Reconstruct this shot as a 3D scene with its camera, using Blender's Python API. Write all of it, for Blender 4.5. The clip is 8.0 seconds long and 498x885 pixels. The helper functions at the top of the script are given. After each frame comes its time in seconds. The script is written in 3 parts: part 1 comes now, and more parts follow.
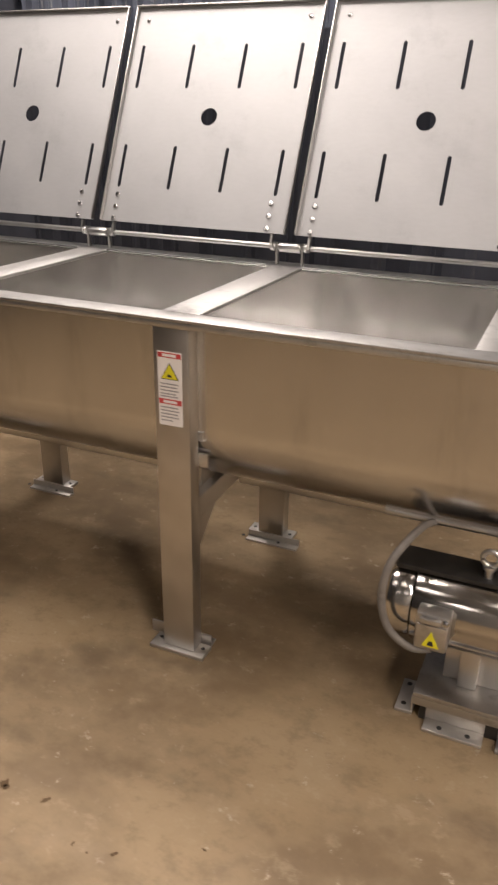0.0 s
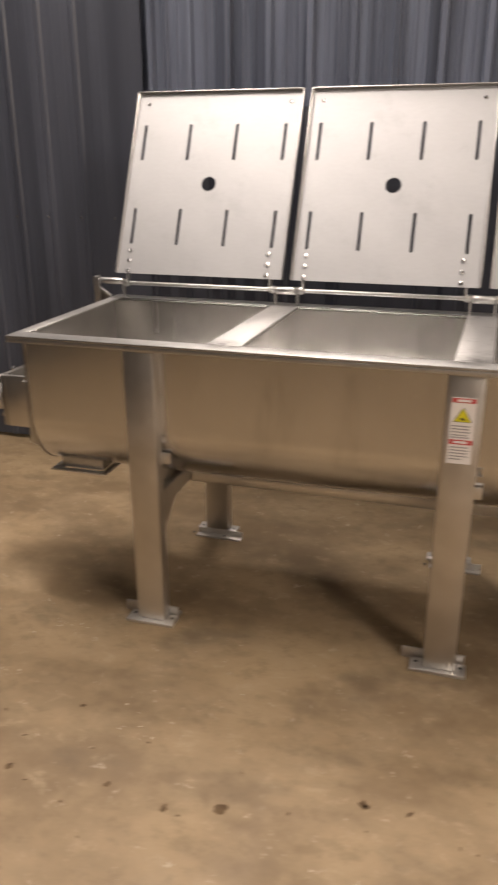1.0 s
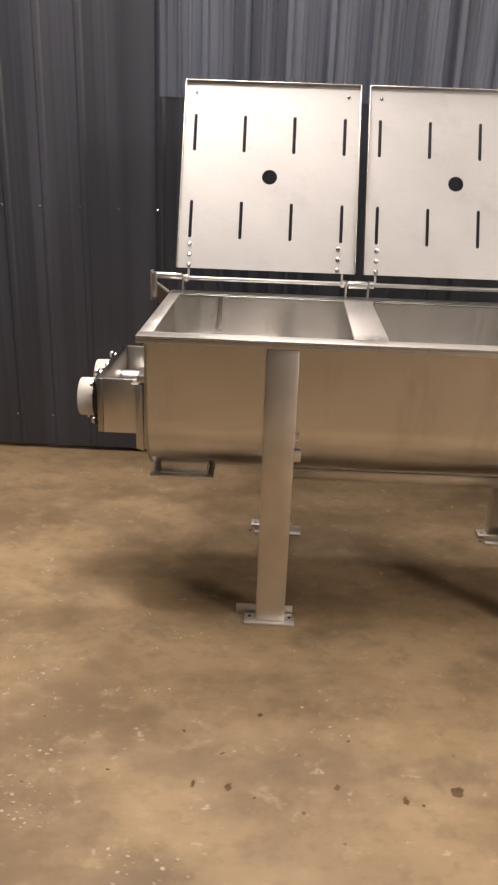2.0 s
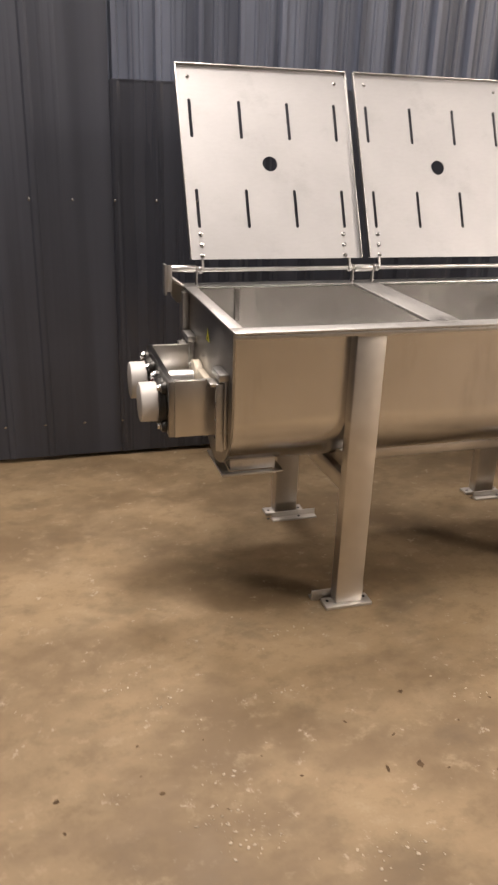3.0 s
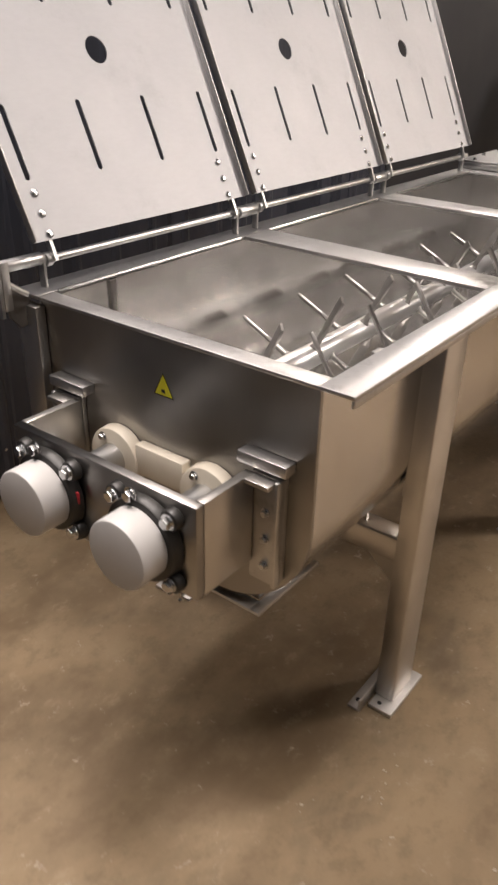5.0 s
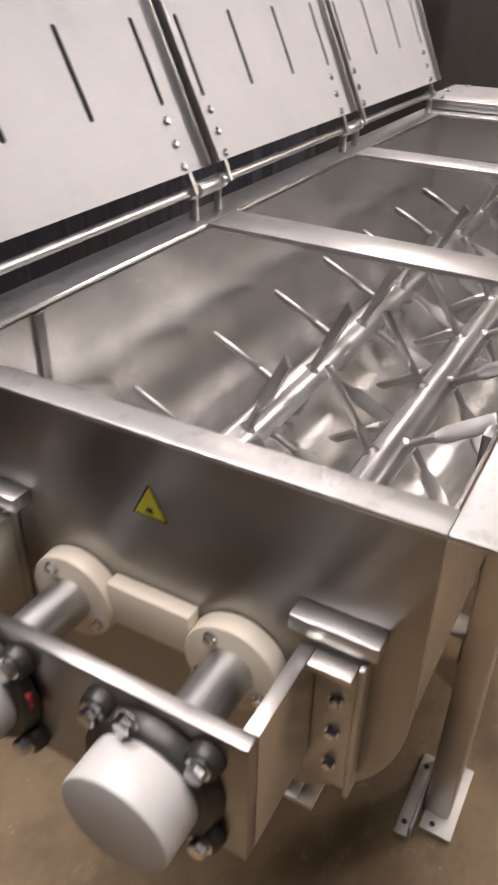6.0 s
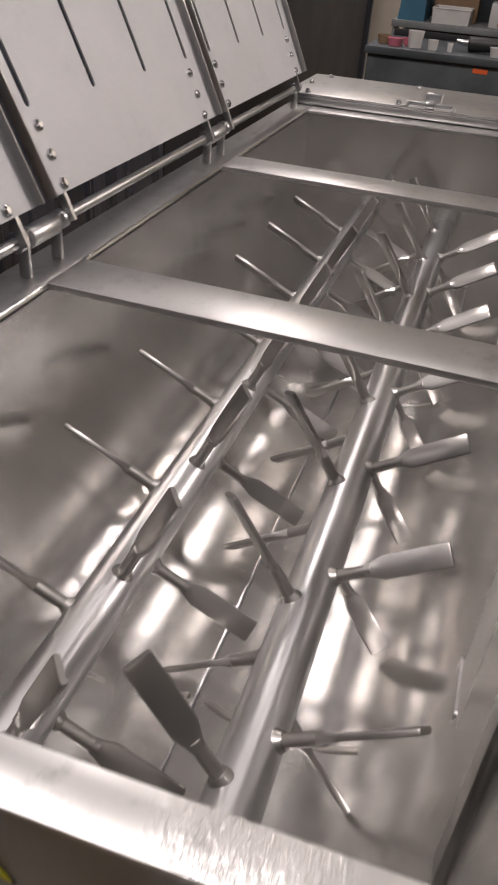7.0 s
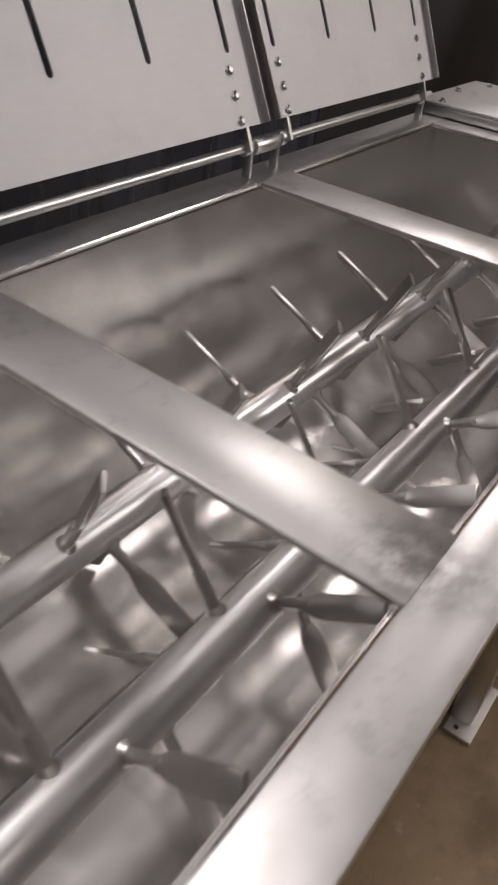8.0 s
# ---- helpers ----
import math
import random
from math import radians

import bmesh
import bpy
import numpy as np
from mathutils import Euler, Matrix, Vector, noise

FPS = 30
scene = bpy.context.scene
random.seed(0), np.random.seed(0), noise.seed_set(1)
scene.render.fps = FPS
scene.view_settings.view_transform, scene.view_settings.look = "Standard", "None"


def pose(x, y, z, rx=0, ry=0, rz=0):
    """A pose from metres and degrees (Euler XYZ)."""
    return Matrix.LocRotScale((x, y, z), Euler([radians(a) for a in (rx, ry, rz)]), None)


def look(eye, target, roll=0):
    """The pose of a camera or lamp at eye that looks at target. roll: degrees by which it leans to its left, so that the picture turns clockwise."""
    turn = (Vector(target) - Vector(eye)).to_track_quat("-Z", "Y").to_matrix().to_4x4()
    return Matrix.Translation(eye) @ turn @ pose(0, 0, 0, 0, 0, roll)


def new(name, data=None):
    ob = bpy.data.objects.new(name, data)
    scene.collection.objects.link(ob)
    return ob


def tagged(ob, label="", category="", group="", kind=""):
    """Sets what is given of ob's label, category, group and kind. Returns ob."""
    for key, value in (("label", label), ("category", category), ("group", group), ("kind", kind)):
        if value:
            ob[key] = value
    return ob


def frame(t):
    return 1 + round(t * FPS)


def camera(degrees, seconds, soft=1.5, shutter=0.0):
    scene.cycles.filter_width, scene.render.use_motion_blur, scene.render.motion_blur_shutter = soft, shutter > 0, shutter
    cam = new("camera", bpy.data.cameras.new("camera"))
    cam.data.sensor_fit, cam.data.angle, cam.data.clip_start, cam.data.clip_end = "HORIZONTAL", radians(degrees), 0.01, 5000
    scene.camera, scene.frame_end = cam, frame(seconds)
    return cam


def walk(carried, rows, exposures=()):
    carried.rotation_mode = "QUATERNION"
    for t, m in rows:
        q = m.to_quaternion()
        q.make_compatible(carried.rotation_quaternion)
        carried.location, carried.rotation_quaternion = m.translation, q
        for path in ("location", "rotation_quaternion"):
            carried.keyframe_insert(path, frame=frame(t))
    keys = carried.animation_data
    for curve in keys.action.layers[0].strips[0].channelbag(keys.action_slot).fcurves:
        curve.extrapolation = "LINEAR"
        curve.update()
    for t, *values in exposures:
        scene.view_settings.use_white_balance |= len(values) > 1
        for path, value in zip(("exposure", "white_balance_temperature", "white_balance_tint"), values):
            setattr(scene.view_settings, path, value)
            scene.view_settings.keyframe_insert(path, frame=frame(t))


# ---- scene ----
cam = camera(36.41, 8.0, soft=2.3, shutter=0.35)
PATH = (
    (0, (2.321, -1.637, 1.47), (1.603, 0.046, 0.664), 0.9),
    (0.5, (1.932, -1.875, 1.509), (1.386, -0.098, 0.771), 2.1),
    (1, (1.427, -2.156, 1.541), (0.89, -0.362, 0.837), -0.1),
    (1.5, (0.873, -2.268, 1.536), (0.377, -0.462, 0.833), -0.0),
    (1.7, (0.7, -2.308, 1.532), (0.378, -0.462, 0.833), 1.2),
    (2.8, (-0.44, -2.228, 1.545), (-0.043, -0.424, 0.779), 1.1),
    (3, (-0.573, -2.162, 1.532), (-0.054, -0.379, 0.788), 1.8),
    (3.5, (-0.937, -1.874, 1.548), (-0.14, -0.188, 0.824), 2.0),
    (4, (-1.03, -1.387, 1.505), (-0.059, 0.171, 0.711), 2.3),
    (4.5, (-1.025, -0.963, 1.49), (0.208, 0.351, 0.622), 4.7),
    (4.7, (-1.011, -0.798, 1.493), (0.336, 0.378, 0.596), 3.9),
    (5.8, (-0.643, -0.157, 1.454), (0.795, 0.739, 0.391), -0.0),
    (6, (-0.574, -0.102, 1.444), (0.903, 0.703, 0.363), 1.1),
    (6.5, (-0.364, 0.071, 1.449), (1.223, 0.591, 0.349), 3.5),
    (7, (-0.218, 0.114, 1.445), (1.377, 0.553, 0.321), 4.8),
    (7.5, (-0.033, 0.003, 1.425), (1.453, 0.69, 0.276), 4.7),
    (8, (0.223, -0.113, 1.458), (1.581, 0.745, 0.267), 6.8),
)
walk(cam, [(t, look(e, g, r)) for t, e, g, r in PATH],
     exposures=[(0.0, 0.18, 6300, 10), (0.7, 0.14, 6400, 10), (1.5, 0.22, 6550, 10), (3.5, 0.3, 6350, 10), (4.5, 0.14, 6250, 10), (6.0, 0.02, 5900, 12), (7.0, -0.52, 5900, 12), (8.0, -0.7, 5850, 12)])

# ---- light: a closed shop with rows of ceiling lamps ----
world = bpy.data.worlds.new("shop_air")
world.use_nodes = True
world.node_tree.nodes["Background"].inputs[0].default_value = (0.9, 0.85, 0.8, 1)
world.node_tree.nodes["Background"].inputs[1].default_value = 0.02
scene.world = world
CEILING = 5.2


def ceiling_lamp(x, y, power, size=0.7):
    data = bpy.data.lights.new("ceiling_lamp", "AREA")
    data.shape, data.size = "SQUARE", size
    data.energy, data.color = power, (1.0, 0.86, 0.75)
    ob = new("ceiling_lamp", data)
    ob.matrix_basis = pose(x, y, CEILING - 0.25)
    return ob


LAMPS = (
    (-1.25, 0.8, 60, 1.0), (0.25, 1.95, 165, 0.9), (2.4, 1.0, 8, 1.6), (5.0, 1.8, 95, 1.1), (7.5, 2.35, 60, 0.8),
    (-0.3, -0.2, 130, 1.2), (3.5, -0.3, 20, 0.8),
    (-0.5, -3.2, 9, 0.8), (2.1, -3.1, 10, 0.8), (4.4, -3.3, 42, 0.8), (7.2, -5.2, 520, 1.6), (-0.3, -7.1, 22, 0.8), (3.6, -7.1, 9, 0.8),
)
for lx, ly, power, wide in LAMPS:
    ceiling_lamp(lx, ly, power, wide)

# ---- materials ----
def nodes_of(name):
    m = bpy.data.materials.new(name)
    m.use_nodes = True
    nt = m.node_tree
    return m, nt, nt.nodes["Principled BSDF"]


def N(nt, kind, **values):
    n = nt.nodes.new(kind)
    for k, v in values.items():
        n.inputs[k.replace("_", " ")].default_value = v
    return n


def coords(nt, scale):
    tc = nt.nodes.new("ShaderNodeTexCoord")
    mp = nt.nodes.new("ShaderNodeMapping")
    mp.inputs["Scale"].default_value = scale
    nt.links.new(tc.outputs["Object"], mp.inputs["Vector"])
    return mp.outputs["Vector"]


def noise_at(nt, scale, grain, detail=4.0, rough=0.6):
    n = N(nt, "ShaderNodeTexNoise", Scale=grain, Detail=detail, Roughness=rough)
    nt.links.new(coords(nt, scale), n.inputs["Vector"])
    return n.outputs["Fac"]


def spread(nt, fac, lo, hi, a=0.3, b=0.7):
    r = N(nt, "ShaderNodeMapRange")
    for k, v in (("From Min", a), ("From Max", b), ("To Min", lo), ("To Max", hi)):
        r.inputs[k].default_value = v
    r.interpolation_type = "SMOOTHSTEP"
    nt.links.new(fac, r.inputs["Value"])
    return r.outputs["Result"]


def mix(nt, fac, c1, c2):
    m = nt.nodes.new("ShaderNodeMix")
    m.data_type = "RGBA"
    nt.links.new(fac, m.inputs["Factor"])
    for sock, c in (("A", c1), ("B", c2)):
        s = [i for i in m.inputs if i.name == sock and i.type == "RGBA"][0]
        if isinstance(c, tuple):
            s.default_value = (*c, 1)
        else:
            nt.links.new(c, s)
    return [o for o in m.outputs if o.type == "RGBA"][0]


def bump(nt, bsdf, fac, strength, dist=0.001, under=None):
    b = N(nt, "ShaderNodeBump", Strength=strength, Distance=dist)
    nt.links.new(fac, b.inputs["Height"])
    if under:
        nt.links.new(under, b.inputs["Normal"])
    nt.links.new(b.outputs["Normal"], bsdf.inputs["Normal"])
    return b.outputs["Normal"]


def steel(name, tone=0.58, rough=0.3, brush=(2, 2, 2), wave=0.15, marks=0.06, tint=(1.0, 0.97, 0.93), grain=0.02, dents=0.0, stain=0.0, haze=0.0, vary=1.0, stretch=(1, 1, 1), run=(1, 1, 1)):
    """Mill or brushed stainless sheet; brush: stretch of the grain along x, y and z."""
    m, nt, b = nodes_of(name)
    b.inputs["Metallic"].default_value = 1.0
    broad = noise_at(nt, (1, 1, 1), 3.5, 3)
    dark = tuple(tone * (1 - 0.12 * vary) * c for c in tint)
    lite = tuple(tone * (1 + 0.10 * vary) * c for c in tint)
    c = mix(nt, spread(nt, broad, 0, 1), dark, lite)
    if stain:
        c = mix(nt, spread(nt, noise_at(nt, run, 22, 6, 0.7), 0, stain, 0.51, 0.70), c, tuple(tone * 0.55 * v for v in tint))
    nt.links.new(c, b.inputs["Base Color"])
    r = nt.nodes.new("ShaderNodeMath")
    r.operation = "ADD"
    r.inputs[0].default_value = rough
    nt.links.new(spread(nt, broad, -0.03 * vary, 0.04 * vary), r.inputs[1])
    nt.links.new(r.outputs[0], b.inputs["Roughness"])
    n1 = bump(nt, b, noise_at(nt, stretch, 4, 0), wave, 0.004)
    if dents:
        n1 = bump(nt, b, noise_at(nt, stretch, 15, 1), dents, 0.002, n1)
    if marks:
        fine = noise_at(nt, brush, 60, 3)
        nt.links.new(spread(nt, fine, rough - marks, rough + marks), r.inputs[0])
        if grain:
            bump(nt, b, fine, grain, 0.0003, n1)
    if haze:        # the wide, dull part of the gloss of a lightly scratched sheet
        dull = nt.nodes.new("ShaderNodeBsdfPrincipled")
        dull.inputs["Metallic"].default_value = 1.0
        dull.inputs["Roughness"].default_value = 0.52
        nt.links.new(c, dull.inputs["Base Color"])
        nt.links.new(n1, dull.inputs["Normal"])
        both = nt.nodes.new("ShaderNodeMixShader")
        both.inputs[0].default_value = haze
        nt.links.new(b.outputs[0], both.inputs[1])
        nt.links.new(dull.outputs[0], both.inputs[2])
        nt.links.new(both.outputs[0], nt.nodes["Material Output"].inputs["Surface"])
    return m


def brushed_up(m, amount):
    """Draw the gloss out into upright streaks, as a vertical brush does."""
    nt = m.node_tree
    b = nt.nodes["Principled BSDF"]
    tan = nt.nodes.new("ShaderNodeTangent")
    tan.direction_type, tan.axis = "RADIAL", "X"
    b.inputs["Anisotropic"].default_value = amount
    b.inputs["Anisotropic Rotation"].default_value = 0.25
    nt.links.new(tan.outputs[0], b.inputs["Tangent"])


def paint(name, colour, rough=0.5, vary=0.15, grain=8, metallic=0.0, relief=0.05, gloss=0.5):
    m, nt, b = nodes_of(name)
    b.inputs["Specular IOR Level"].default_value = gloss
    b.inputs["Metallic"].default_value = metallic
    f = noise_at(nt, (1, 1, 1), grain, 5)
    nt.links.new(mix(nt, spread(nt, f, 0, 1), tuple(c * (1 - vary) for c in colour), tuple(min(1, c * (1 + vary)) for c in colour)), b.inputs["Base Color"])
    nt.links.new(spread(nt, f, rough - 0.06, rough + 0.08), b.inputs["Roughness"])
    bump(nt, b, noise_at(nt, (1, 1, 1), grain * 12, 3), relief, 0.001)
    return m


def concrete():
    m, nt, b = nodes_of("sealed_concrete")
    broad = noise_at(nt, (1, 1.5, 1), 1.5, 6, 0.55)
    cloud = noise_at(nt, (1, 1, 1), 4.5, 7, 0.65)
    grit = noise_at(nt, (1, 1, 1), 55, 5, 0.7)
    c = mix(nt, spread(nt, broad, 0, 1, 0.36, 0.64), (0.150, 0.104, 0.058), (0.265, 0.193, 0.112))
    c = mix(nt, spread(nt, cloud, 0, 0.55, 0.42, 0.74), c, (0.29, 0.222, 0.140))
    c = mix(nt, spread(nt, grit, 0, 0.16, 0.55, 0.75), c, (0.11, 0.078, 0.05))
    pale = noise_at(nt, (1, 1, 1), 19, 6, 0.75)
    c = mix(nt, spread(nt, pale, 0, 0.65, 0.61, 0.70), c, (0.42, 0.36, 0.28))
    stain = noise_at(nt, (1, 1.3, 1), 10, 9, 0.72)
    c = mix(nt, spread(nt, stain, 0.5, 0, 0.34, 0.52), c, (0.145, 0.100, 0.056))
    c = mix(nt, spread(nt, stain, 0, 0.4, 0.55, 0.68), c, (0.34, 0.268, 0.176))
    smear = noise_at(nt, (1, 1.6, 1), 2.3, 7, 0.6)
    c = mix(nt, spread(nt, smear, 0, 0.6, 0.53, 0.72), c, (0.105, 0.076, 0.046))
    nt.links.new(c, b.inputs["Base Color"])
    nt.links.new(spread(nt, cloud, 0.5, 0.72), b.inputs["Roughness"])
    b.inputs["Specular IOR Level"].default_value = 0.35
    n1 = bump(nt, b, cloud, 0.12, 0.004)
    bump(nt, b, grit, 0.08, 0.001, n1)
    return m


STEEL_FRONT = steel("brushed_steel_shell", 0.64, 0.22, (1.2, 1.2, 0.05), 0.16, 0.02, (1.0, 0.985, 0.97), grain=0.0, vary=0.3, stretch=(1, 1, 0.5), stain=0.36, run=(0.35, 0.35, 0.07))
STEEL_IN = steel("polished_steel_trough", 0.63, 0.205, (0.2, 1, 1), 0.75, 0.0, (1.0, 0.98, 0.955), 0.0, 0.55, haze=0.22, stretch=(1.2, 0.5, 0.5), vary=0.5)
STEEL_RIM = steel("ground_steel_flange", 0.54, 0.335, (1.2, 1.2, 1.2), 0.10, 0.02, (0.99, 0.98, 0.965), dents=0.05, stain=0.5, run=(1.1, 1.1, 1.1), vary=0.5, haze=0.25)
STEEL_FOOT = steel("dull_mill_steel_foot", 0.58, 0.52, (1, 1, 1), 0.05, 0.06)
STEEL_LID = steel("mill_steel_lid", 0.48, 0.57, (0.6, 1.5, 0.6), 0.02, 0.02, (0.96, 0.97, 1.0), grain=0.0, vary=0.35, stain=0.20, run=(0.22, 0.22, 0.10))
STEEL_LEG = steel("brushed_steel_leg", 0.64, 0.36, (4, 4, 0.1), 0.06, 0.03)
STEEL_END = steel("bright_steel_plate", 0.38, 0.35, (0.4, 2.5, 0.15), 0.12, 0.03, grain=0.0)
brushed_up(STEEL_END, 0.8)
STEEL_BAR = steel("bright_steel_bar", 0.60, 0.335, (0.3, 2, 2), 0.08, 0.02, (0.98, 0.985, 0.99), grain=0.0)
STEEL_BOLT = steel("bright_steel_bolt", 0.62, 0.20, (1, 1, 1), 0.0, 0.02, (0.97, 0.98, 1.0), grain=0.0)
STEEL_CAST = steel("ground_steel_paddle", 0.42, 0.20, (0.8, 0.8, 0.8), 0.10, 0.02, grain=0.0, haze=0.5)
STEEL_POL = steel("polished_motor_steel", 0.56, 0.15, (1, 4, 4), 0.03, 0.03)
CAP_GREY = paint("grey_cap_plastic", (0.60, 0.59, 0.58), 0.45, 0.06, 5)
CAST_BLACK = paint("black_bearing_iron", (0.02, 0.019, 0.018), 0.4, 0.3, 30)
GLAND = paint("cream_gland_plastic", (0.72, 0.66, 0.55), 0.45, 0.06, 6)
YELLOW = paint("warning_yellow", (0.72, 0.66, 0.02), 0.4, 0.04, 20)
INK = paint("black_ink", (0.02, 0.02, 0.02), 0.5, 0.1, 20)
GREY_INK = paint("grey_print", (0.30, 0.29, 0.30), 0.5, 0.1, 20)
RED_INK = paint("red_print", (0.50, 0.05, 0.05), 0.5, 0.08, 20)
LABEL_WHITE = paint("white_vinyl", (0.78, 0.75, 0.74), 0.4, 0.03, 20)
RUBBER = paint("grey_conduit_rubber", (0.17, 0.155, 0.14), 0.55, 0.1, 40)
RED_PART = paint("red_plastic", (0.40, 0.02, 0.03), 0.4, 0.1, 20)
FLOOR = concrete()


def sheet_paint(name, colour, rough, streaks=0.45):
    """Coated wall sheet with faint streaks that run down it."""
    m, nt, b = nodes_of(name)
    streak = noise_at(nt, (11, 11, 0.22), 1.0, 3, 0.55)
    patch = noise_at(nt, (1, 1, 0.5), 1.3, 4)
    c = mix(nt, spread(nt, streak, 0, 1), tuple(v * (1 - streaks) for v in colour), tuple(v * (1 + streaks * 1.1) for v in colour))
    c = mix(nt, spread(nt, patch, 0, 0.4), c, tuple(v * 0.7 for v in colour))
    nt.links.new(c, b.inputs["Base Color"])
    nt.links.new(spread(nt, streak, rough - 0.08, rough + 0.1), b.inputs["Roughness"])
    bump(nt, b, streak, 0.06, 0.002)
    return m


def welded(name):
    """Flange steel with dull heat marks where the cross bars are welded on."""
    m = STEEL_RIM.copy()
    m.name = name
    nt = m.node_tree
    b = nt.nodes["Principled BSDF"]
    tc = nt.nodes.new("ShaderNodeTexCoord")
    old = b.inputs["Base Color"].links[0].from_socket
    blot = noise_at(nt, (1, 1, 1), 38, 4, 0.65)
    for x in (0.71, 1.447):
        away = nt.nodes.new("ShaderNodeVectorMath")
        away.operation = "DISTANCE"
        away.inputs[1].default_value = (x - 0.01, 0.005, H)
        nt.links.new(tc.outputs["Object"], away.inputs[0])
        near = spread(nt, away.outputs["Value"], 1, 0, 0.01, 0.085)
        both = nt.nodes.new("ShaderNodeMath")
        both.operation = "MULTIPLY"
        nt.links.new(near, both.inputs[0])
        nt.links.new(spread(nt, blot, 0.35, 1.0, 0.35, 0.6), both.inputs[1])
        old = mix(nt, both.outputs[0], old, (0.20, 0.195, 0.19))
    nt.links.new(old, b.inputs["Base Color"])
    nt.links.new(old, nt.nodes["Principled BSDF.001"].inputs["Base Color"])
    return m


def reground(name):
    """Flange steel with one patch of swirled grinding marks."""
    m = STEEL_RIM.copy()
    m.name = name
    nt = m.node_tree
    b = nt.nodes["Principled BSDF"]
    tc = nt.nodes.new("ShaderNodeTexCoord")
    away = nt.nodes.new("ShaderNodeVectorMath")
    away.operation = "DISTANCE"
    away.inputs[1].default_value = (0.0, 0.155, H)
    nt.links.new(tc.outputs["Object"], away.inputs[0])
    near = spread(nt, away.outputs["Value"], 1, 0, 0.035, 0.075)
    swirl = noise_at(nt, (0.7, 1.5, 1), 150, 3, 0.6)
    both = nt.nodes.new("ShaderNodeMath")
    both.operation = "MULTIPLY"
    nt.links.new(near, both.inputs[0])
    nt.links.new(swirl, both.inputs[1])
    old = b.inputs["Normal"].links[0].from_socket
    bump(nt, b, both.outputs[0], 0.8, 0.003, old)
    return m


H = 1.006
STEEL_REGROUND = reground("reground_steel_flange")
STEEL_WELDED = welded("welded_steel_flange")
MATT_BLACK = paint("matt_black_wall", (0.018, 0.018, 0.020), 0.7, 0.2, 3)
WALL_DARK = sheet_paint("black_wall_sheet", (0.049, 0.054, 0.071), 0.29, 0.2)
WALL_LEFT = sheet_paint("dark_wall_sheet", (0.060, 0.067, 0.090), 0.44, 0.2)
WALL_GREY = sheet_paint("charcoal_ribbed_sheet", (0.120, 0.138, 0.188), 0.30)
WALL_SHOP = paint("grey_wall_paint", (0.20, 0.195, 0.19), 0.8, 0.08, 2)
WALL_PALE = paint("beige_wall_paint", (0.58, 0.53, 0.44), 0.8, 0.08, 2)
CEIL = paint("grey_ceiling_lining", (0.23, 0.22, 0.205), 0.85, 0.08, 1.5)
BENCH_GREY = paint("dark_bench_paint", (0.065, 0.075, 0.083), 0.5, 0.25, 6)
SHELF_GREY = paint("grey_shelf_paint", (0.20, 0.21, 0.21), 0.5, 0.15, 6)
BLUE_BIN = paint("blue_bin_plastic", (0.03, 0.12, 0.19), 0.5, 0.1, 6)
WHITE_BIN = paint("white_bin_plastic", (0.62, 0.60, 0.57), 0.5, 0.08, 6)
CARD = paint("brown_cardboard", (0.26, 0.17, 0.10), 0.8, 0.12, 9)
PINK = paint("pink_plastic", (0.55, 0.16, 0.22), 0.5, 0.15, 10)
ORANGE = paint("orange_plastic", (0.75, 0.13, 0.03), 0.5, 0.1, 10)
SPOT = paint("dark_oil_spot", (0.095, 0.064, 0.038), 0.9, 0.3, 25, gloss=0.1)
CHIP = paint("pale_swarf", (0.37, 0.31, 0.23), 0.5, 0.2, 25)

# ---- builders ----
WORLD = {}


def thing(name, x, y, z, label, category, group="", kind=""):
    ob = new(name)
    ob.matrix_basis = pose(x, y, z)
    ob.empty_display_size = 0.1
    WORLD[ob] = ob.matrix_basis.copy()
    return tagged(ob, label, category, group, kind)


def part(name, shape, material, parent=None, label="", m=None, smooth=True):
    """One mesh object from a bmesh or a finished mesh, at the world pose m, under its thing or part."""
    if isinstance(shape, bmesh.types.BMesh):
        me = bpy.data.meshes.new(name)
        bmesh.ops.recalc_face_normals(shape, faces=shape.faces)
        shape.to_mesh(me)
        shape.free()
        if smooth:
            me.polygons.foreach_set("use_smooth", [True] * len(me.polygons))
            me.set_sharp_from_angle(angle=radians(32))
    else:
        me = shape
    if not me.materials:
        me.materials.append(material)
    ob = new(name, me)
    m = m or Matrix()
    if parent is not None:
        ob.parent = parent
        ob.matrix_parent_inverse = WORLD[parent].inverted()
    ob.matrix_basis = m
    WORLD[ob] = m.copy()
    if label:
        tagged(ob, label)
    return ob


def add_box(bm, x0, x1, y0, y1, z0, z1, bevel=0.0, m=None):
    got = bmesh.ops.create_cube(bm, size=1.0)["verts"]
    for v in got:
        v.co = Vector(((x0 + x1) / 2 + v.co.x * (x1 - x0), (y0 + y1) / 2 + v.co.y * (y1 - y0), (z0 + z1) / 2 + v.co.z * (z1 - z0)))
    if bevel:
        es = list({e for v in got for e in v.link_edges})
        got = [v for v in bmesh.ops.bevel(bm, geom=es, offset=bevel, segments=2, affect="EDGES", profile=0.5)["verts"]]
    if m:
        bmesh.ops.transform(bm, matrix=m, verts=[v for v in got if v.is_valid])
    return got


def box(x0, x1, y0, y1, z0, z1, bevel=0.002):
    bm = bmesh.new()
    add_box(bm, x0, x1, y0, y1, z0, z1, bevel)
    return bm


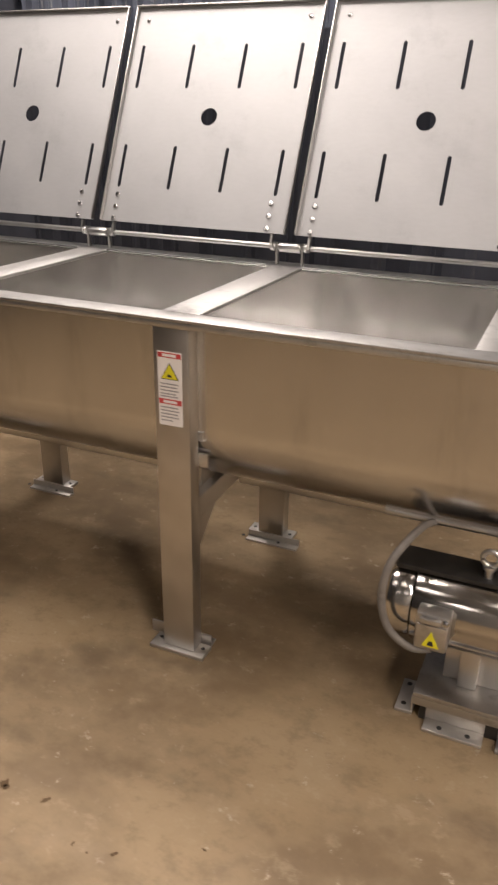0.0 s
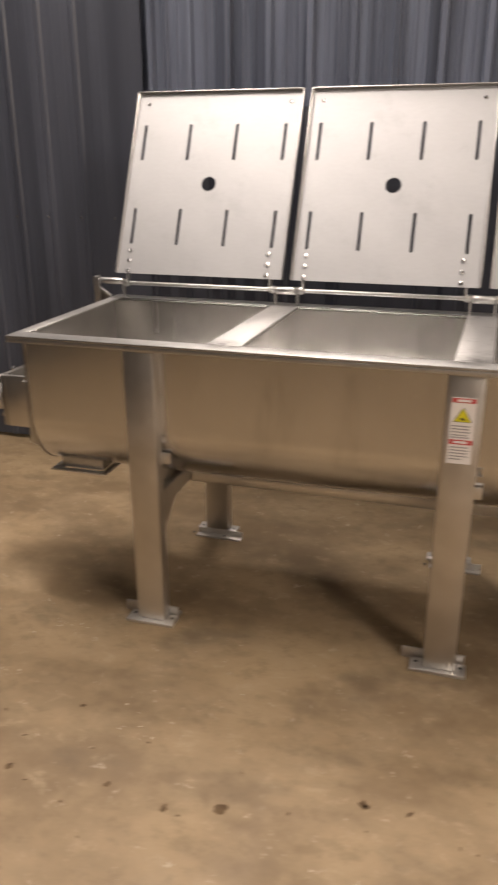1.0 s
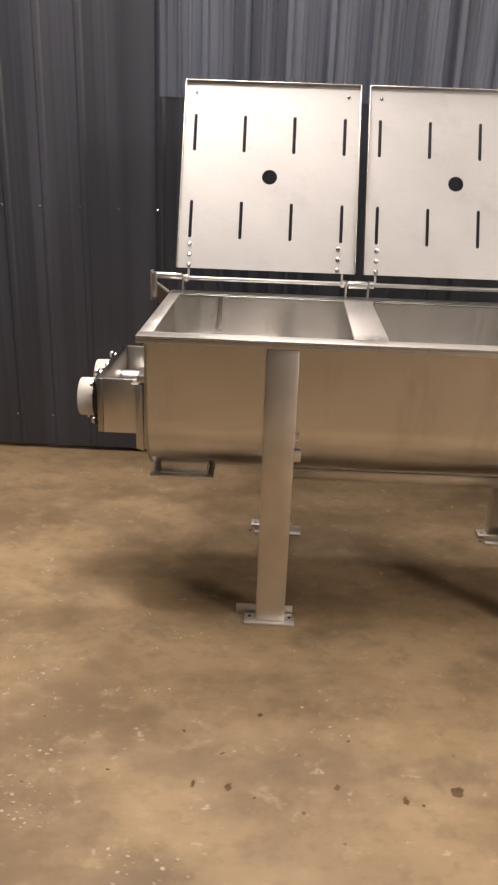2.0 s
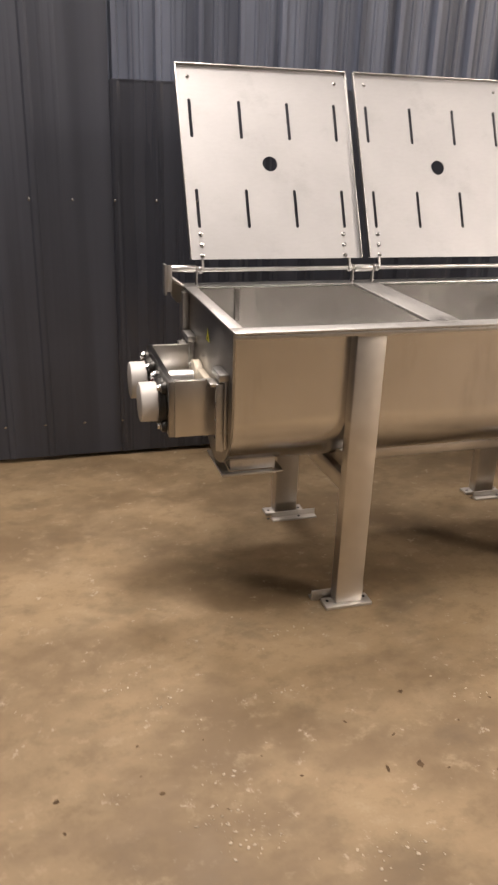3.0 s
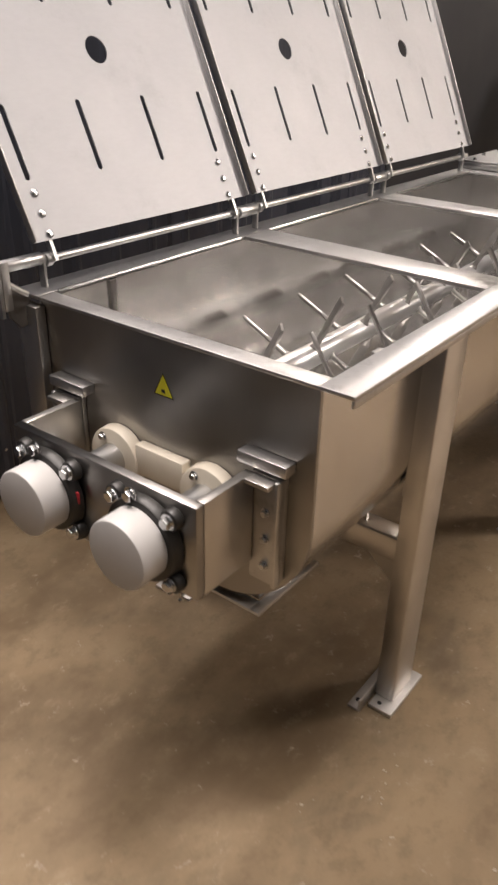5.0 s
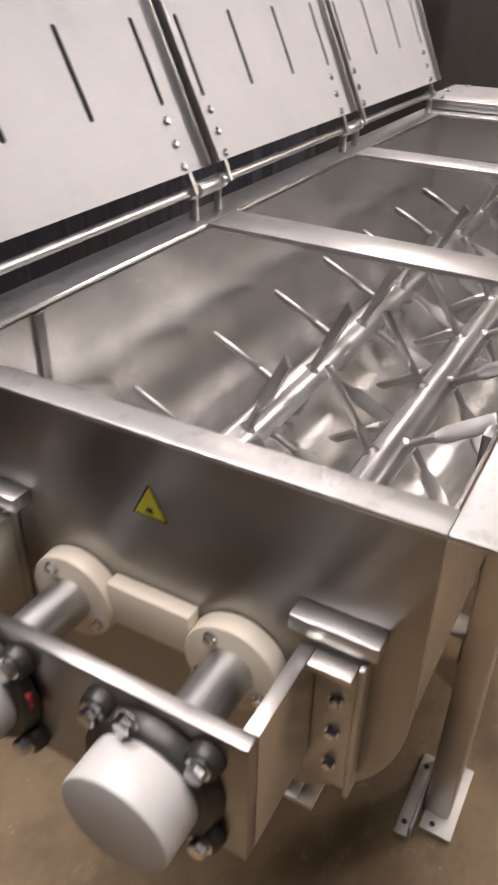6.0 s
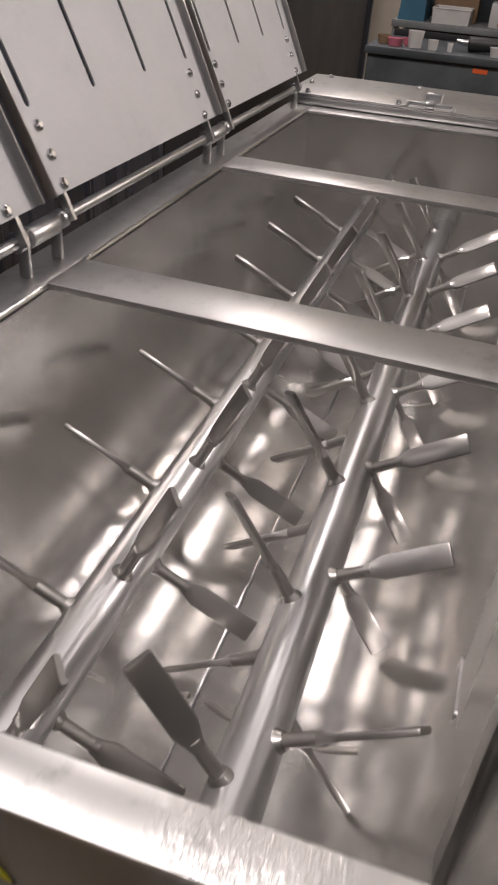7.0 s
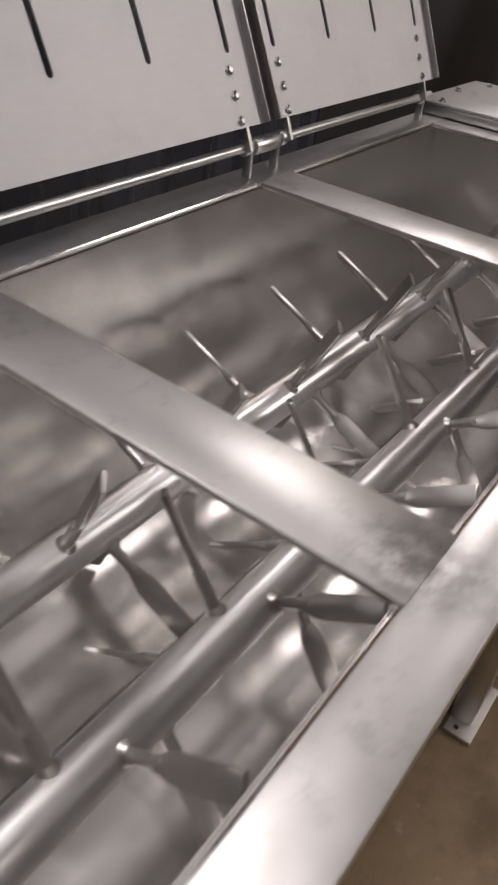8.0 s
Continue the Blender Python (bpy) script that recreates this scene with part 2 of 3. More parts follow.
def add_rod(bm, a, b, r0, r1=None, seg=20, bevel=0.0):
    a, b = Vector(a), Vector(b)
    d = b - a
    m = Matrix.Translation((a + b) / 2) @ d.to_track_quat("Z", "Y").to_matrix().to_4x4()
    got = bmesh.ops.create_cone(bm, cap_ends=True, segments=seg, radius1=r0, radius2=r0 if r1 is None else r1, depth=d.length, matrix=m)["verts"]
    if bevel:
        es = [e for e in {e for v in got for e in v.link_edges} if any(len(f.verts) > 4 for f in e.link_faces)]
        bmesh.ops.bevel(bm, geom=es, offset=bevel, segments=2, affect="EDGES", profile=0.5)
    return got


def rod(a, b, r0, r1=None, seg=20, bevel=0.0):
    bm = bmesh.new()
    add_rod(bm, a, b, r0, r1, seg, bevel)
    return bm


def add_prism(bm, outline, axis, lo, hi):
    """A closed outline of (u, v) pairs swept along an axis; u and v are the other two axes in order."""
    def at(u, v, w):
        c = {"x": (w, u, v), "y": (u, w, v), "z": (u, v, w)}[axis]
        return bm.verts.new(c)
    a = [at(u, v, lo) for u, v in outline]
    b = [at(u, v, hi) for u, v in outline]
    n = len(outline)
    for i in range(n):
        bm.faces.new((a[i], a[(i + 1) % n], b[(i + 1) % n], b[i]))
    bm.faces.new(a[::-1])
    bm.faces.new(b)


def prism(outline, axis, lo, hi):
    bm = bmesh.new()
    add_prism(bm, outline, axis, lo, hi)
    return bm


def tube(points, r, seg=12):
    """A round bar along smooth points."""
    bm = bmesh.new()
    rings = []
    for i, p in enumerate(points):
        d = (Vector(points[min(i + 1, len(points) - 1)]) - Vector(points[max(i - 1, 0)])).normalized()
        q = d.to_track_quat("Z", "Y").to_matrix()
        rings.append([bm.verts.new(Vector(p) + q @ Vector((r * math.cos(2 * math.pi * k / seg), r * math.sin(2 * math.pi * k / seg), 0))) for k in range(seg)])
    for u, v in zip(rings, rings[1:]):
        for k in range(seg):
            bm.faces.new((u[k], u[(k + 1) % seg], v[(k + 1) % seg], v[k]))
    bm.faces.new(rings[0][::-1])
    bm.faces.new(rings[-1])
    return bm


def bolt_mesh(r=0.008, h=0.008):
    """A hexagon head on a washer, axis along +z."""
    bm = bmesh.new()
    add_rod(bm, (0, 0, 0), (0, 0, 0.002), r * 1.35, seg=16)
    add_rod(bm, (0, 0, 0.002), (0, 0, 0.002 + h), r, seg=6, bevel=r * 0.15)
    me = bpy.data.meshes.new("bolt")
    bm.to_mesh(me)
    bm.free()
    me.materials.append(STEEL_BOLT)
    return me


def dome_mesh(r=0.009, h=0.006):
    """A round rivet head, axis along +z."""
    bm = bmesh.new()
    add_rod(bm, (0, 0, 0), (0, 0, h * 0.6), r, r * 0.92, seg=14)
    add_rod(bm, (0, 0, h * 0.6), (0, 0, h), r * 0.92, r * 0.5, seg=14)
    me = bpy.data.meshes.new("bolt")
    bm.to_mesh(me)
    bm.free()
    me.materials.append(STEEL_BOLT)
    return me


BOLT, SMALL_BOLT, DOME = bolt_mesh(0.011, 0.011), bolt_mesh(0.007, 0.007), dome_mesh()


def facing(x, y, z, d):
    """A pose at a place whose +z points along d."""
    return Matrix.Translation((x, y, z)) @ Vector(d).to_track_quat("Z", "Y").to_matrix().to_4x4()


# ---- the shop: floor, walls, ceiling ----
X0, X1, Y0, YB, Y1, PART = -1.70, 8.0, -8.0, 1.502, 5.2, 2.7     # PART: height of the dark partition
G = -0.010     # the floor's level


bm = bmesh.new()
add_box(bm, X0 - 0.2, X1 + 0.2, Y0 - 0.2, Y1 + 0.2, -0.2, G)
tagged(part("floor", bm, FLOOR), "worn tan sealed concrete shop floor with stains and pale scuffs", "floor", kind="structure")
tagged(part("ceiling", box(X0 - 0.2, X1 + 0.2, Y0 - 0.2, Y1 + 0.2, CEILING, CEILING + 0.15, 0), CEIL), "grey lined shop ceiling", "ceiling", kind="structure")
tagged(part("wall_front", box(X0 - 0.2, X1 + 0.2, Y0 - 0.2, Y0, G, CEILING, 0), WALL_SHOP), "plain grey painted shop wall", "wall", kind="structure")
tagged(part("wall_east", box(X1, X1 + 0.2, Y0, Y1, G, CEILING, 0), WALL_PALE), "plain beige painted end wall behind the workbench", "wall", kind="structure")
tagged(part("wall_back", box(X0 - 0.2, X1 + 0.2, Y1, Y1 + 0.2, G, CEILING, 0), WALL_PALE), "plain beige painted wall beyond the partition", "wall", kind="structure")
tagged(part("wall_west", box(X0 - 0.2, X0 - 0.002, Y0, Y1, G, CEILING, 0), MATT_BLACK), "black painted end wall", "wall", kind="structure")


def ribbed(x0, x1, z0, z1, y, pitch, high, foot, crown, minor, start=0.0):
    """Profiled sheet facing -y: tall ribs every pitch with two low pencil ribs between them."""
    line = [(x0, y)]
    x = x0 + start
    while x < x1 - pitch:
        line += [(x, y), (x + foot, y - high), (x + foot + crown, y - high), (x + 2 * foot + crown, y)]
        w = 2 * foot + crown
        for k in (1, 2):
            c = x + w + (pitch - w) * k / 3
            line += [(c - 0.012, y), (c - 0.006, y - minor), (c + 0.006, y - minor), (c + 0.012, y)]
        x += pitch
    line.append((x1, y))
    bm = bmesh.new()
    lo = [bm.verts.new((u, v, z0)) for u, v in line]
    hi = [bm.verts.new((u, v, z1)) for u, v in line]
    lo2 = [bm.verts.new((u, v + 0.012, z0)) for u, v in line]
    hi2 = [bm.verts.new((u, v + 0.012, z1)) for u, v in line]
    for i in range(len(line) - 1):
        bm.faces.new((lo[i], lo[i + 1], hi[i + 1], hi[i]))
        bm.faces.new((lo2[i], hi2[i], hi2[i + 1], lo2[i + 1]))
        bm.faces.new((hi[i], hi[i + 1], hi2[i + 1], hi2[i]))
        bm.faces.new((lo[i], lo2[i], lo2[i + 1], lo[i + 1]))
    bmesh.ops.remove_doubles(bm, verts=bm.verts, dist=1e-5)
    return bm


XE = 7.55     # where the dark wall ends
wall = tagged(part("wall_north", box(X0, X1, YB + 0.10, YB + 0.3, G, PART, 0), WALL_GREY), "dark metal clad partition wall behind the mixer", "wall", kind="structure")
part("ribbed_sheet", ribbed(-0.19, XE, 1.69, PART, YB + 0.06, 0.192, 0.032, 0.008, 0.024, 0.006, 0.01), WALL_GREY, wall, "charcoal ribbed metal sheet", smooth=False)
part("liner_sheet", ribbed(-0.19, 3.0, 0.012, 1.753, YB, 0.190, 0.007, 0.014, 0.018, 0.0004, 0.0), WALL_DARK, wall, "black low-ribbed liner sheet", smooth=False)
part("liner_sheet", ribbed(X0, -0.193, 0.012, PART, YB, 0.190, 0.008, 0.010, 0.020, 0.001, 0.0), WALL_LEFT, wall, "black low-ribbed liner sheet", smooth=False)
part("plain_sheet", box(3.003, XE - 0.003, YB - 0.004, YB + 0.02, 0.012, 1.752, 0.001), MATT_BLACK, wall, "matt black flat sheet")
part("liner_trim", box(-0.185, XE, YB - 0.002, YB + 0.045, 1.753, 1.759, 0), WALL_DARK, wall)
part("end_trim", box(XE, XE + 0.06, YB - 0.05, YB + 0.1, G, PART, 0.002), WALL_DARK, wall)
for zz in (0.186, 1.255):
    for k in range(-8, 14):
        part("bolt", DOME, STEEL_BOLT, wall, m=facing(-0.374 + 0.190 * k, YB - 0.0125, zz, (0, -1, 0)) @ Matrix.Diagonal((0.7, 0.7, 0.7, 1)))

# ---- the mixer ----
SY, SZ, GZ = (0.214, 0.461), 0.712, 0.712
RF, RB, TZ = 0.212, 0.212, 0.712     # radii of the two half-rounds and the height of their centres
XR = 2.195
mixer = thing("paddle_mixer", 1.09, 0.33, 0, "stainless steel twin-shaft paddle mixer with three open lids", "industrial mixer")
DIVS = ((0.659, 0.767), (1.395, 1.500))
OPEN = ((0.026, 0.659), (0.767, 1.395), (1.500, 2.160))
YF, YK = -0.006, 0.674          # inner edges of the front and back flange


def trough_line(off=0.0):
    """The cross-section of the trough from its front top to its back top: (y, z)."""
    a, b, d = RF + off, RB + off, SY[1] - SY[0]
    u = (a * a - b * b + d * d) / 2 / d
    fa, ba = math.acos(u / a), math.acos((d - u) / b)
    pts = [(SY[0] - a, H - 0.009)]
    pts += [(SY[0] + a * math.cos(t), TZ + a * math.sin(t)) for t in np.linspace(math.pi, 2 * math.pi - fa, 22)]
    pts += [(SY[1] + b * math.cos(t), TZ + b * math.sin(t)) for t in np.linspace(math.pi + ba, 2 * math.pi, 22)]
    return pts + [(SY[1] + b, H - 0.009)]


def shell(x0, x1, off_out, off_in):
    a, b = trough_line(off_out), trough_line(off_in)
    bm = bmesh.new()
    ring = [[bm.verts.new((x, y, z)) for y, z in line] for x in (x0, x1) for line in (a, b)]
    n = len(a)
    for i in range(n - 1):
        bm.faces.new((ring[0][i], ring[0][i + 1], ring[2][i + 1], ring[2][i]))
        bm.faces.new((ring[1][i], ring[3][i], ring[3][i + 1], ring[1][i + 1]))
        for s in (0, 2):
            bm.faces.new((ring[s][i], ring[s + 1][i], ring[s + 1][i + 1], ring[s][i + 1]))
    for i in (0, n - 1):
        bm.faces.new((ring[0][i], ring[2][i], ring[3][i], ring[1][i]))
    return bm


part("trough_shell", shell(0.004, 2.60, 0.004, 0.002), STEEL_FRONT, mixer, "brushed stainless outer shell")
part("trough_lining", shell(0.004, XR - 0.006, 0.0015, 0.0), STEEL_IN, mixer, "bright stainless trough lining")
for x0, x1, tag in ((-0.004, 0.004, STEEL_END), (XR - 0.006, XR + 0.002, STEEL_IN), (2.600, 2.608, STEEL_END)):
    line = trough_line(0.006 if x0 < 0 or x0 > XR else 0.0)
    part("end_plate", prism(line, "x", x0, x1), tag, mixer)
# the welded ridge between the two half-rounds
part("ridge_bead", rod((0.005, 0.3375, 0.5395), (XR - 0.007, 0.3375, 0.5395), 0.0038, seg=8), STEEL_BOLT, mixer)
# welded strips inside the back and front walls
part("weld_strip", box(0.184, 0.214, YF + 0.007, YF + 0.020, 0.716, H - 0.009, 0.002), STEEL_END, mixer)
part("weld_strip", box(0.176, 0.195, YK - 0.008, YK + 0.004, 0.87, H - 0.009, 0.002), STEEL_END, mixer)

# flange round the top, with its turned-down lip
T = 0.008
for name, (xa, xb, ya, yb, zt) in (("front_flange", (-0.018, 2.635, -0.073, YF, H)), ("back_flange", (-0.018, 2.635, YK, 0.752, H)),
                                  ("end_flange", (-0.018, OPEN[0][0], YF, YK, H - 0.0005)), ("end_flange", (OPEN[2][1] - 0.012, XR + 0.03, YF, YK, H - 0.0005))):
    flange = part(name, box(xa, xb, ya, yb, H - T, zt, 0.002), STEEL_REGROUND if xb < 0.1 else STEEL_WELDED, mixer, "ground stainless top flange")
    if name == "front_flange":
        part("flange_lip", box(xa, xb, -0.073, -0.067, H - 0.022, H - T - 0.0005, 0.002), STEEL_RIM, flange)
for a, b in DIVS:      # not quite square to the trough
    bm = bmesh.new()
    ya, yb = YF - 0.002, YK + 0.002
    add_prism(bm, [(a - 0.010, ya), (b - 0.010, ya), (b + 0.010, yb), (a + 0.010, yb)], "z", H - 0.009, H + 0.001)
    bmesh.ops.bevel(bm, geom=list(bm.edges), offset=0.0015, segments=2, affect="EDGES", profile=0.5)
    part("cross_bar", bm, STEEL_WELDED, mixer)
# bright bead along the inner edge of the back flange
for a, b in OPEN:
    part("edge_bead", rod((a + 0.01, YK - 0.001, H - 0.001), (b - 0.01, YK - 0.001, H - 0.001), 0.004, seg=8), STEEL_BOLT, mixer)

# legs
LEGX = (0.432, 1.427)
for lx in LEGX:
    for front in (True, False):
        y0, y1 = (-0.049, 0.003) if front else (0.678, 0.732)
        bm = bmesh.new()
        add_box(bm, lx - 0.051, lx + 0.051, y0, y1, G + 0.012, H - 0.03, 0.006)
        leg = part("leg", bm, STEEL_LEG, mixer)
        s = -1 if front else 1
        ym = (y0 + y1) / 2
        bm = bmesh.new()
        add_box(bm, lx - 0.05, lx + 0.065, max(y0 - 0.004, -0.065), y1, H - 0.03, H - 0.0245, 0.001)
        part("leg_cap", bm, STEEL_RIM, leg)
        # a base plate flush with the outer face, and an angle behind it
        yo, yi = (y0 - 0.016, y1 - 0.004) if front else (y0 + 0.004, y1 + 0.006)
        plate = part("foot_plate", box(lx - 0.09, lx + 0.085, min(yo, yi), max(yo, yi), G, G + 0.012, 0.002), STEEL_FOOT, leg)
        bm = bmesh.new()
        ya = y1 + 0.004 if front else y0 - 0.062
        xa, xb = (lx - 0.121, lx + 0.080) if front else (lx - 0.075, lx + 0.125)
        add_box(bm, xa, xb, ya, ya + 0.034, G, G + 0.008, 0.0015)
        yu = ya if front else ya + 0.028
        add_box(bm, xa, xb, yu, yu + 0.006, G + 0.0075, G + (0.040 if front else 0.032), 0.0015)
        part("foot_angle", bm, STEEL_FOOT, leg)
        for bx in (-0.072, 0.068):
            part("anchor_hole", rod((lx + bx, ym, G + 0.0118), (lx + bx, ym, G + 0.0132), 0.006, seg=12), INK, leg)
            part("anchor_hole", rod((lx + bx - 0.02, ya + 0.020, G + 0.0078), (lx + bx - 0.02, ya + 0.020, G + 0.0092), 0.006, seg=12), INK, leg)
        # stand-off blocks between leg and trough
        if front:
            part("stand_off", box(lx - 0.03, lx + 0.075, y1 + 0.0005, 0.0145, 0.585, 0.625, 0.003), STEEL_LEG, leg)
            part("stand_off", box(lx - 0.02, lx + 0.065, y1 + 0.0005, -0.0015, 0.665, 0.690, 0.003), STEEL_RIM, leg)
    # cross beam under the trough with its gussets
    cross = part("cross_beam", box(lx - 0.03, lx + 0.03, 0.005, 0.676, 0.405, 0.470, 0.004), STEEL_LEG, mixer)
    for yg, s in ((0.005, 1), (0.676, -1)):
        part("gusset", prism([(yg, 0.404), (yg + s * 0.14, 0.404), (yg, 0.28)], "x", lx + 0.02, lx + 0.028), STEEL_LEG, cross)
    for yc in SY:
        part("saddle", prism([(yc - 0.11, 0.471), (yc + 0.11, 0.471), (yc + 0.11, 0.535), (yc + 0.06, 0.510), (yc, 0.496), (yc - 0.06, 0.510), (yc - 0.11, 0.535)], "x", lx - 0.004, lx + 0.004), STEEL_LEG, cross)
# long rails under the trough
part("long_rail", box(LEGX[0] + 0.031, LEGX[1] - 0.031, 0.305, 0.355, 0.395, 0.437, 0.005), STEEL_LEG, mixer)
part("long_rail", box(LEGX[1] + 0.031, 2.62, 0.305, 0.355, 0.395, 0.437, 0.005), STEEL_LEG, mixer)
part("pipe", rod((1.97, 0.10, 0.522), (2.60, 0.10, 0.522), 0.012), STEEL_BAR, mixer)

# warning label on the second leg
LY = -0.0505
lab = part("warning_label", box(1.390, 1.459, LY, LY + 0.001, 0.716, 0.915, 0.0), LABEL_WHITE, mixer, "white warning label with red headings and yellow triangle")
c = 1.4245


def on_label(name, x0, x1, z0, z1, mat):
    part(name, box(x0, x1, LY - 0.0008, LY - 0.0002, z0, z1, 0.0), mat, lab)


on_label("heading_bar", 1.392, 1.457, 0.899, 0.912, RED_INK)
on_label("heading_bar", 1.392, 1.457, 0.775, 0.789, RED_INK)
part("heading_print", box(1.405, 1.444, LY - 0.0014, LY - 0.0009, 0.902, 0.909, 0), LABEL_WHITE, lab)
part("heading_print", box(1.405, 1.444, LY - 0.0014, LY - 0.0009, 0.7785, 0.7855, 0), LABEL_WHITE, lab)
tri = [(c - 0.026, 0.842), (c + 0.026, 0.842), (c, 0.886)]
part("triangle_border", prism(tri, "y", LY - 0.0009, LY - 0.0003), INK, lab)
mid = (c, 0.8566)
part("triangle", prism([(mid[0] + (u - mid[0]) * 0.88, mid[1] + (v - mid[1]) * 0.88) for u, v in tri], "y", LY - 0.0015, LY - 0.0010), YELLOW, lab)
part("pictogram", prism([(c - 0.008, 0.849), (c + 0.009, 0.848), (c + 0.005, 0.853), (c - 0.003, 0.857)], "y", LY - 0.0021, LY - 0.0016), INK, lab)
for k, (z, w) in enumerate(((0.830, 0.9), (0.821, 0.85), (0.812, 0.92), (0.803, 0.8), (0.796, 0.88), (0.766, 0.9), (0.757, 0.93), (0.748, 0.86), (0.739, 0.9), (0.730, 0.6))):
    on_label("text_bar", 1.396, 1.396 + 0.057 * w, z - 0.0017, z + 0.0017, GREY_INK)

# lids
LEAN = radians(25.0)
LY0, LZ0, LW, LL = 0.699, 1.095, 0.692, 0.765


def lid_sheet():
    """The flat of a lid with eight slots and a round hole; x across, y up the lid."""
    bm = bmesh.new()
    edges = []

    def loop(pts):
        vs = [bm.verts.new((u, v, 0)) for u, v in pts]
        edges.extend(bm.edges.new((vs[i], vs[(i + 1) % len(vs)])) for i in range(len(vs)))

    loop([(0, 0.008), (LW, 0.008), (LW, LL), (0, LL)])
    loop([(LW / 2 + 0.030 * math.cos(a), 0.385 + 0.030 * math.sin(a)) for a in np.linspace(0, 2 * math.pi, 25)[:-1]])
    for u in (0.043, 0.240, 0.437, 0.636):
        for v0, v1 in ((0.130, 0.282), (0.482, 0.634)):
            up = [(u + 0.0065 * math.cos(a), v1 - 0.0065 + 0.0065 * math.sin(a)) for a in np.linspace(0, math.pi, 6)]
            dn = [(u + 0.0065 * math.cos(a), v0 + 0.0065 + 0.0065 * math.sin(a)) for a in np.linspace(math.pi, 2 * math.pi, 6)]
            loop(up + dn)
    bmesh.ops.triangle_fill(bm, use_beauty=True, use_dissolve=False, edges=edges)
    ret = bmesh.ops.extrude_face_region(bm, geom=list(bm.faces))
    bmesh.ops.translate(bm, verts=[g for g in ret["geom"] if isinstance(g, bmesh.types.BMVert)], vec=(0, 0, -0.003))
    return bm


def lid_frame():
    """The turned edge of a lid, standing towards its inner side."""
    bm = bmesh.new()
    d = 0.014
    add_box(bm, -0.004, 0.0, 0.008, LL, -0.004, d, 0.001)
    add_box(bm, LW, LW + 0.004, 0.008, LL, -0.004, d, 0.001)
    add_box(bm, -0.004, LW + 0.004, LL, LL + 0.004, -0.004, d, 0.001)
    return bm


sheets = {}
for i in range(3):
    x0 = 0.011 + 0.732 * i
    m = Matrix.Translation((x0, LY0, LZ0)) @ Matrix.Rotation(radians(90) - LEAN, 4, "X")
    lid = part("lid", sheets.get("lid") or lid_sheet(), STEEL_LID, mixer, "open stainless lid with slots and a round hole", m, smooth=False)
    edge = part("lid_edge", sheets.get("edge") or lid_frame(), STEEL_RIM, lid, "", m)
    sheets["lid"], sheets["edge"] = lid.data, edge.data
    for u in (0.045, LW - 0.085):
        for v in (0.020, 0.062, 0.104):
            part("bolt", DOME, STEEL_BOLT, lid, m=m @ pose(u + (0.02 if u > 0.3 else 0), v, 0.0))
    for u in (0.045, LW - 0.045):
        part("bolt", DOME, STEEL_BOLT, lid, m=m @ pose(u, LL - 0.045, 0.0) @ Matrix.Diagonal((0.8, 0.8, 0.8, 1)))
        # hinge arm on the lid's outer side, down to the rod
        bm = bmesh.new()
        add_prism(bm, [(-0.034, -0.006), (-0.034, -0.018), (0.125, -0.018), (0.125, -0.0045), (0.004, -0.0045)], "x", u - 0.004, u + 0.004)
        part("hinge_arm", bm, STEEL_RIM, lid, m=m)
    for xa in (x0 + 0.022, x0 + LW - 0.026):
        bm = bmesh.new()
        add_box(bm, xa - 0.004, xa + 0.004, 0.703, 0.721, H - 0.001, 1.076, 0.002)
        hb = part("hinge_bracket", bm, STEEL_RIM, mixer)
    for xa, xb in ((x0 + 0.028, x0 + LW - 0.032),):
        part("hinge_rod", rod((xa - 0.05, 0.712, 1.062), (xb + 0.05, 0.712, 1.062), 0.0085, seg=14), STEEL_BAR, mixer)
        for xc in (xa + 0.008, xb - 0.008):
            part("collar", rod((xc - 0.008, 0.712, 1.062), (xc + 0.008, 0.712, 1.062), 0.015, seg=16, bevel=0.002), STEEL_BAR, mixer)
    if i < 2:
        part("hinge_sleeve", rod((x0 + LW - 0.018, 0.712, 1.060), (x0 + LW + 0.056, 0.712, 1.060), 0.0155, seg=18, bevel=0.002), STEEL_BAR, mixer)
# rod stub and stop bracket at the left end of the hinge
part("hinge_stub", rod((-0.085, 0.712, 1.068), (0.03, 0.712, 1.068), 0.013, seg=16, bevel=0.002), STEEL_BAR, mixer)
stop = part("stop_bracket", prism([(0.690, 1.085), (0.735, 1.085), (0.735, 0.975), (0.690, 0.972)], "x", -0.093, -0.085), STEEL_RIM, mixer)
part("bracket_face", box(-0.0845, -0.066, 0.688, 0.694, 0.985, 1.083, 0.001), STEEL_RIM, stop)
part("stop_gusset", prism([(-0.0840, 1.044), (-0.018, 1.000), (-0.018, 0.945), (-0.045, 0.940), (-0.066, 0.965)], "y", 0.698, 0.708), STEEL_END, mixer)
part("gusset_edge", rod((-0.083, 0.700, 1.048), (-0.022, 0.700, 1.0055), 0.0065, seg=12), STEEL_BAR, mixer)
part("corner_channel", box(-0.030, -0.005, 0.668, 0.728, 0.66, H - 0.021, 0.003), STEEL_LEG, mixer)

# warning triangle on the end plate
t0 = [(0.362, 0.880), (0.318, 0.880), (0.340, 0.922)]
tl = part("warning_triangle", prism([(y, z) for y, z in t0], "x", -0.0058, -0.0044), YELLOW, mixer, "yellow triangular warning sticker")
part("sticker_border", prism([(0.366, 0.8775), (0.3155, 0.8775), (0.3415, 0.9255)], "x", -0.0050, -0.0042), INK, tl)
part("pictogram", prism([(0.3455, 0.8865), (0.3345, 0.8855), (0.3365, 0.893), (0.3435, 0.892)], "x", -0.0066, -0.0060), INK, tl)

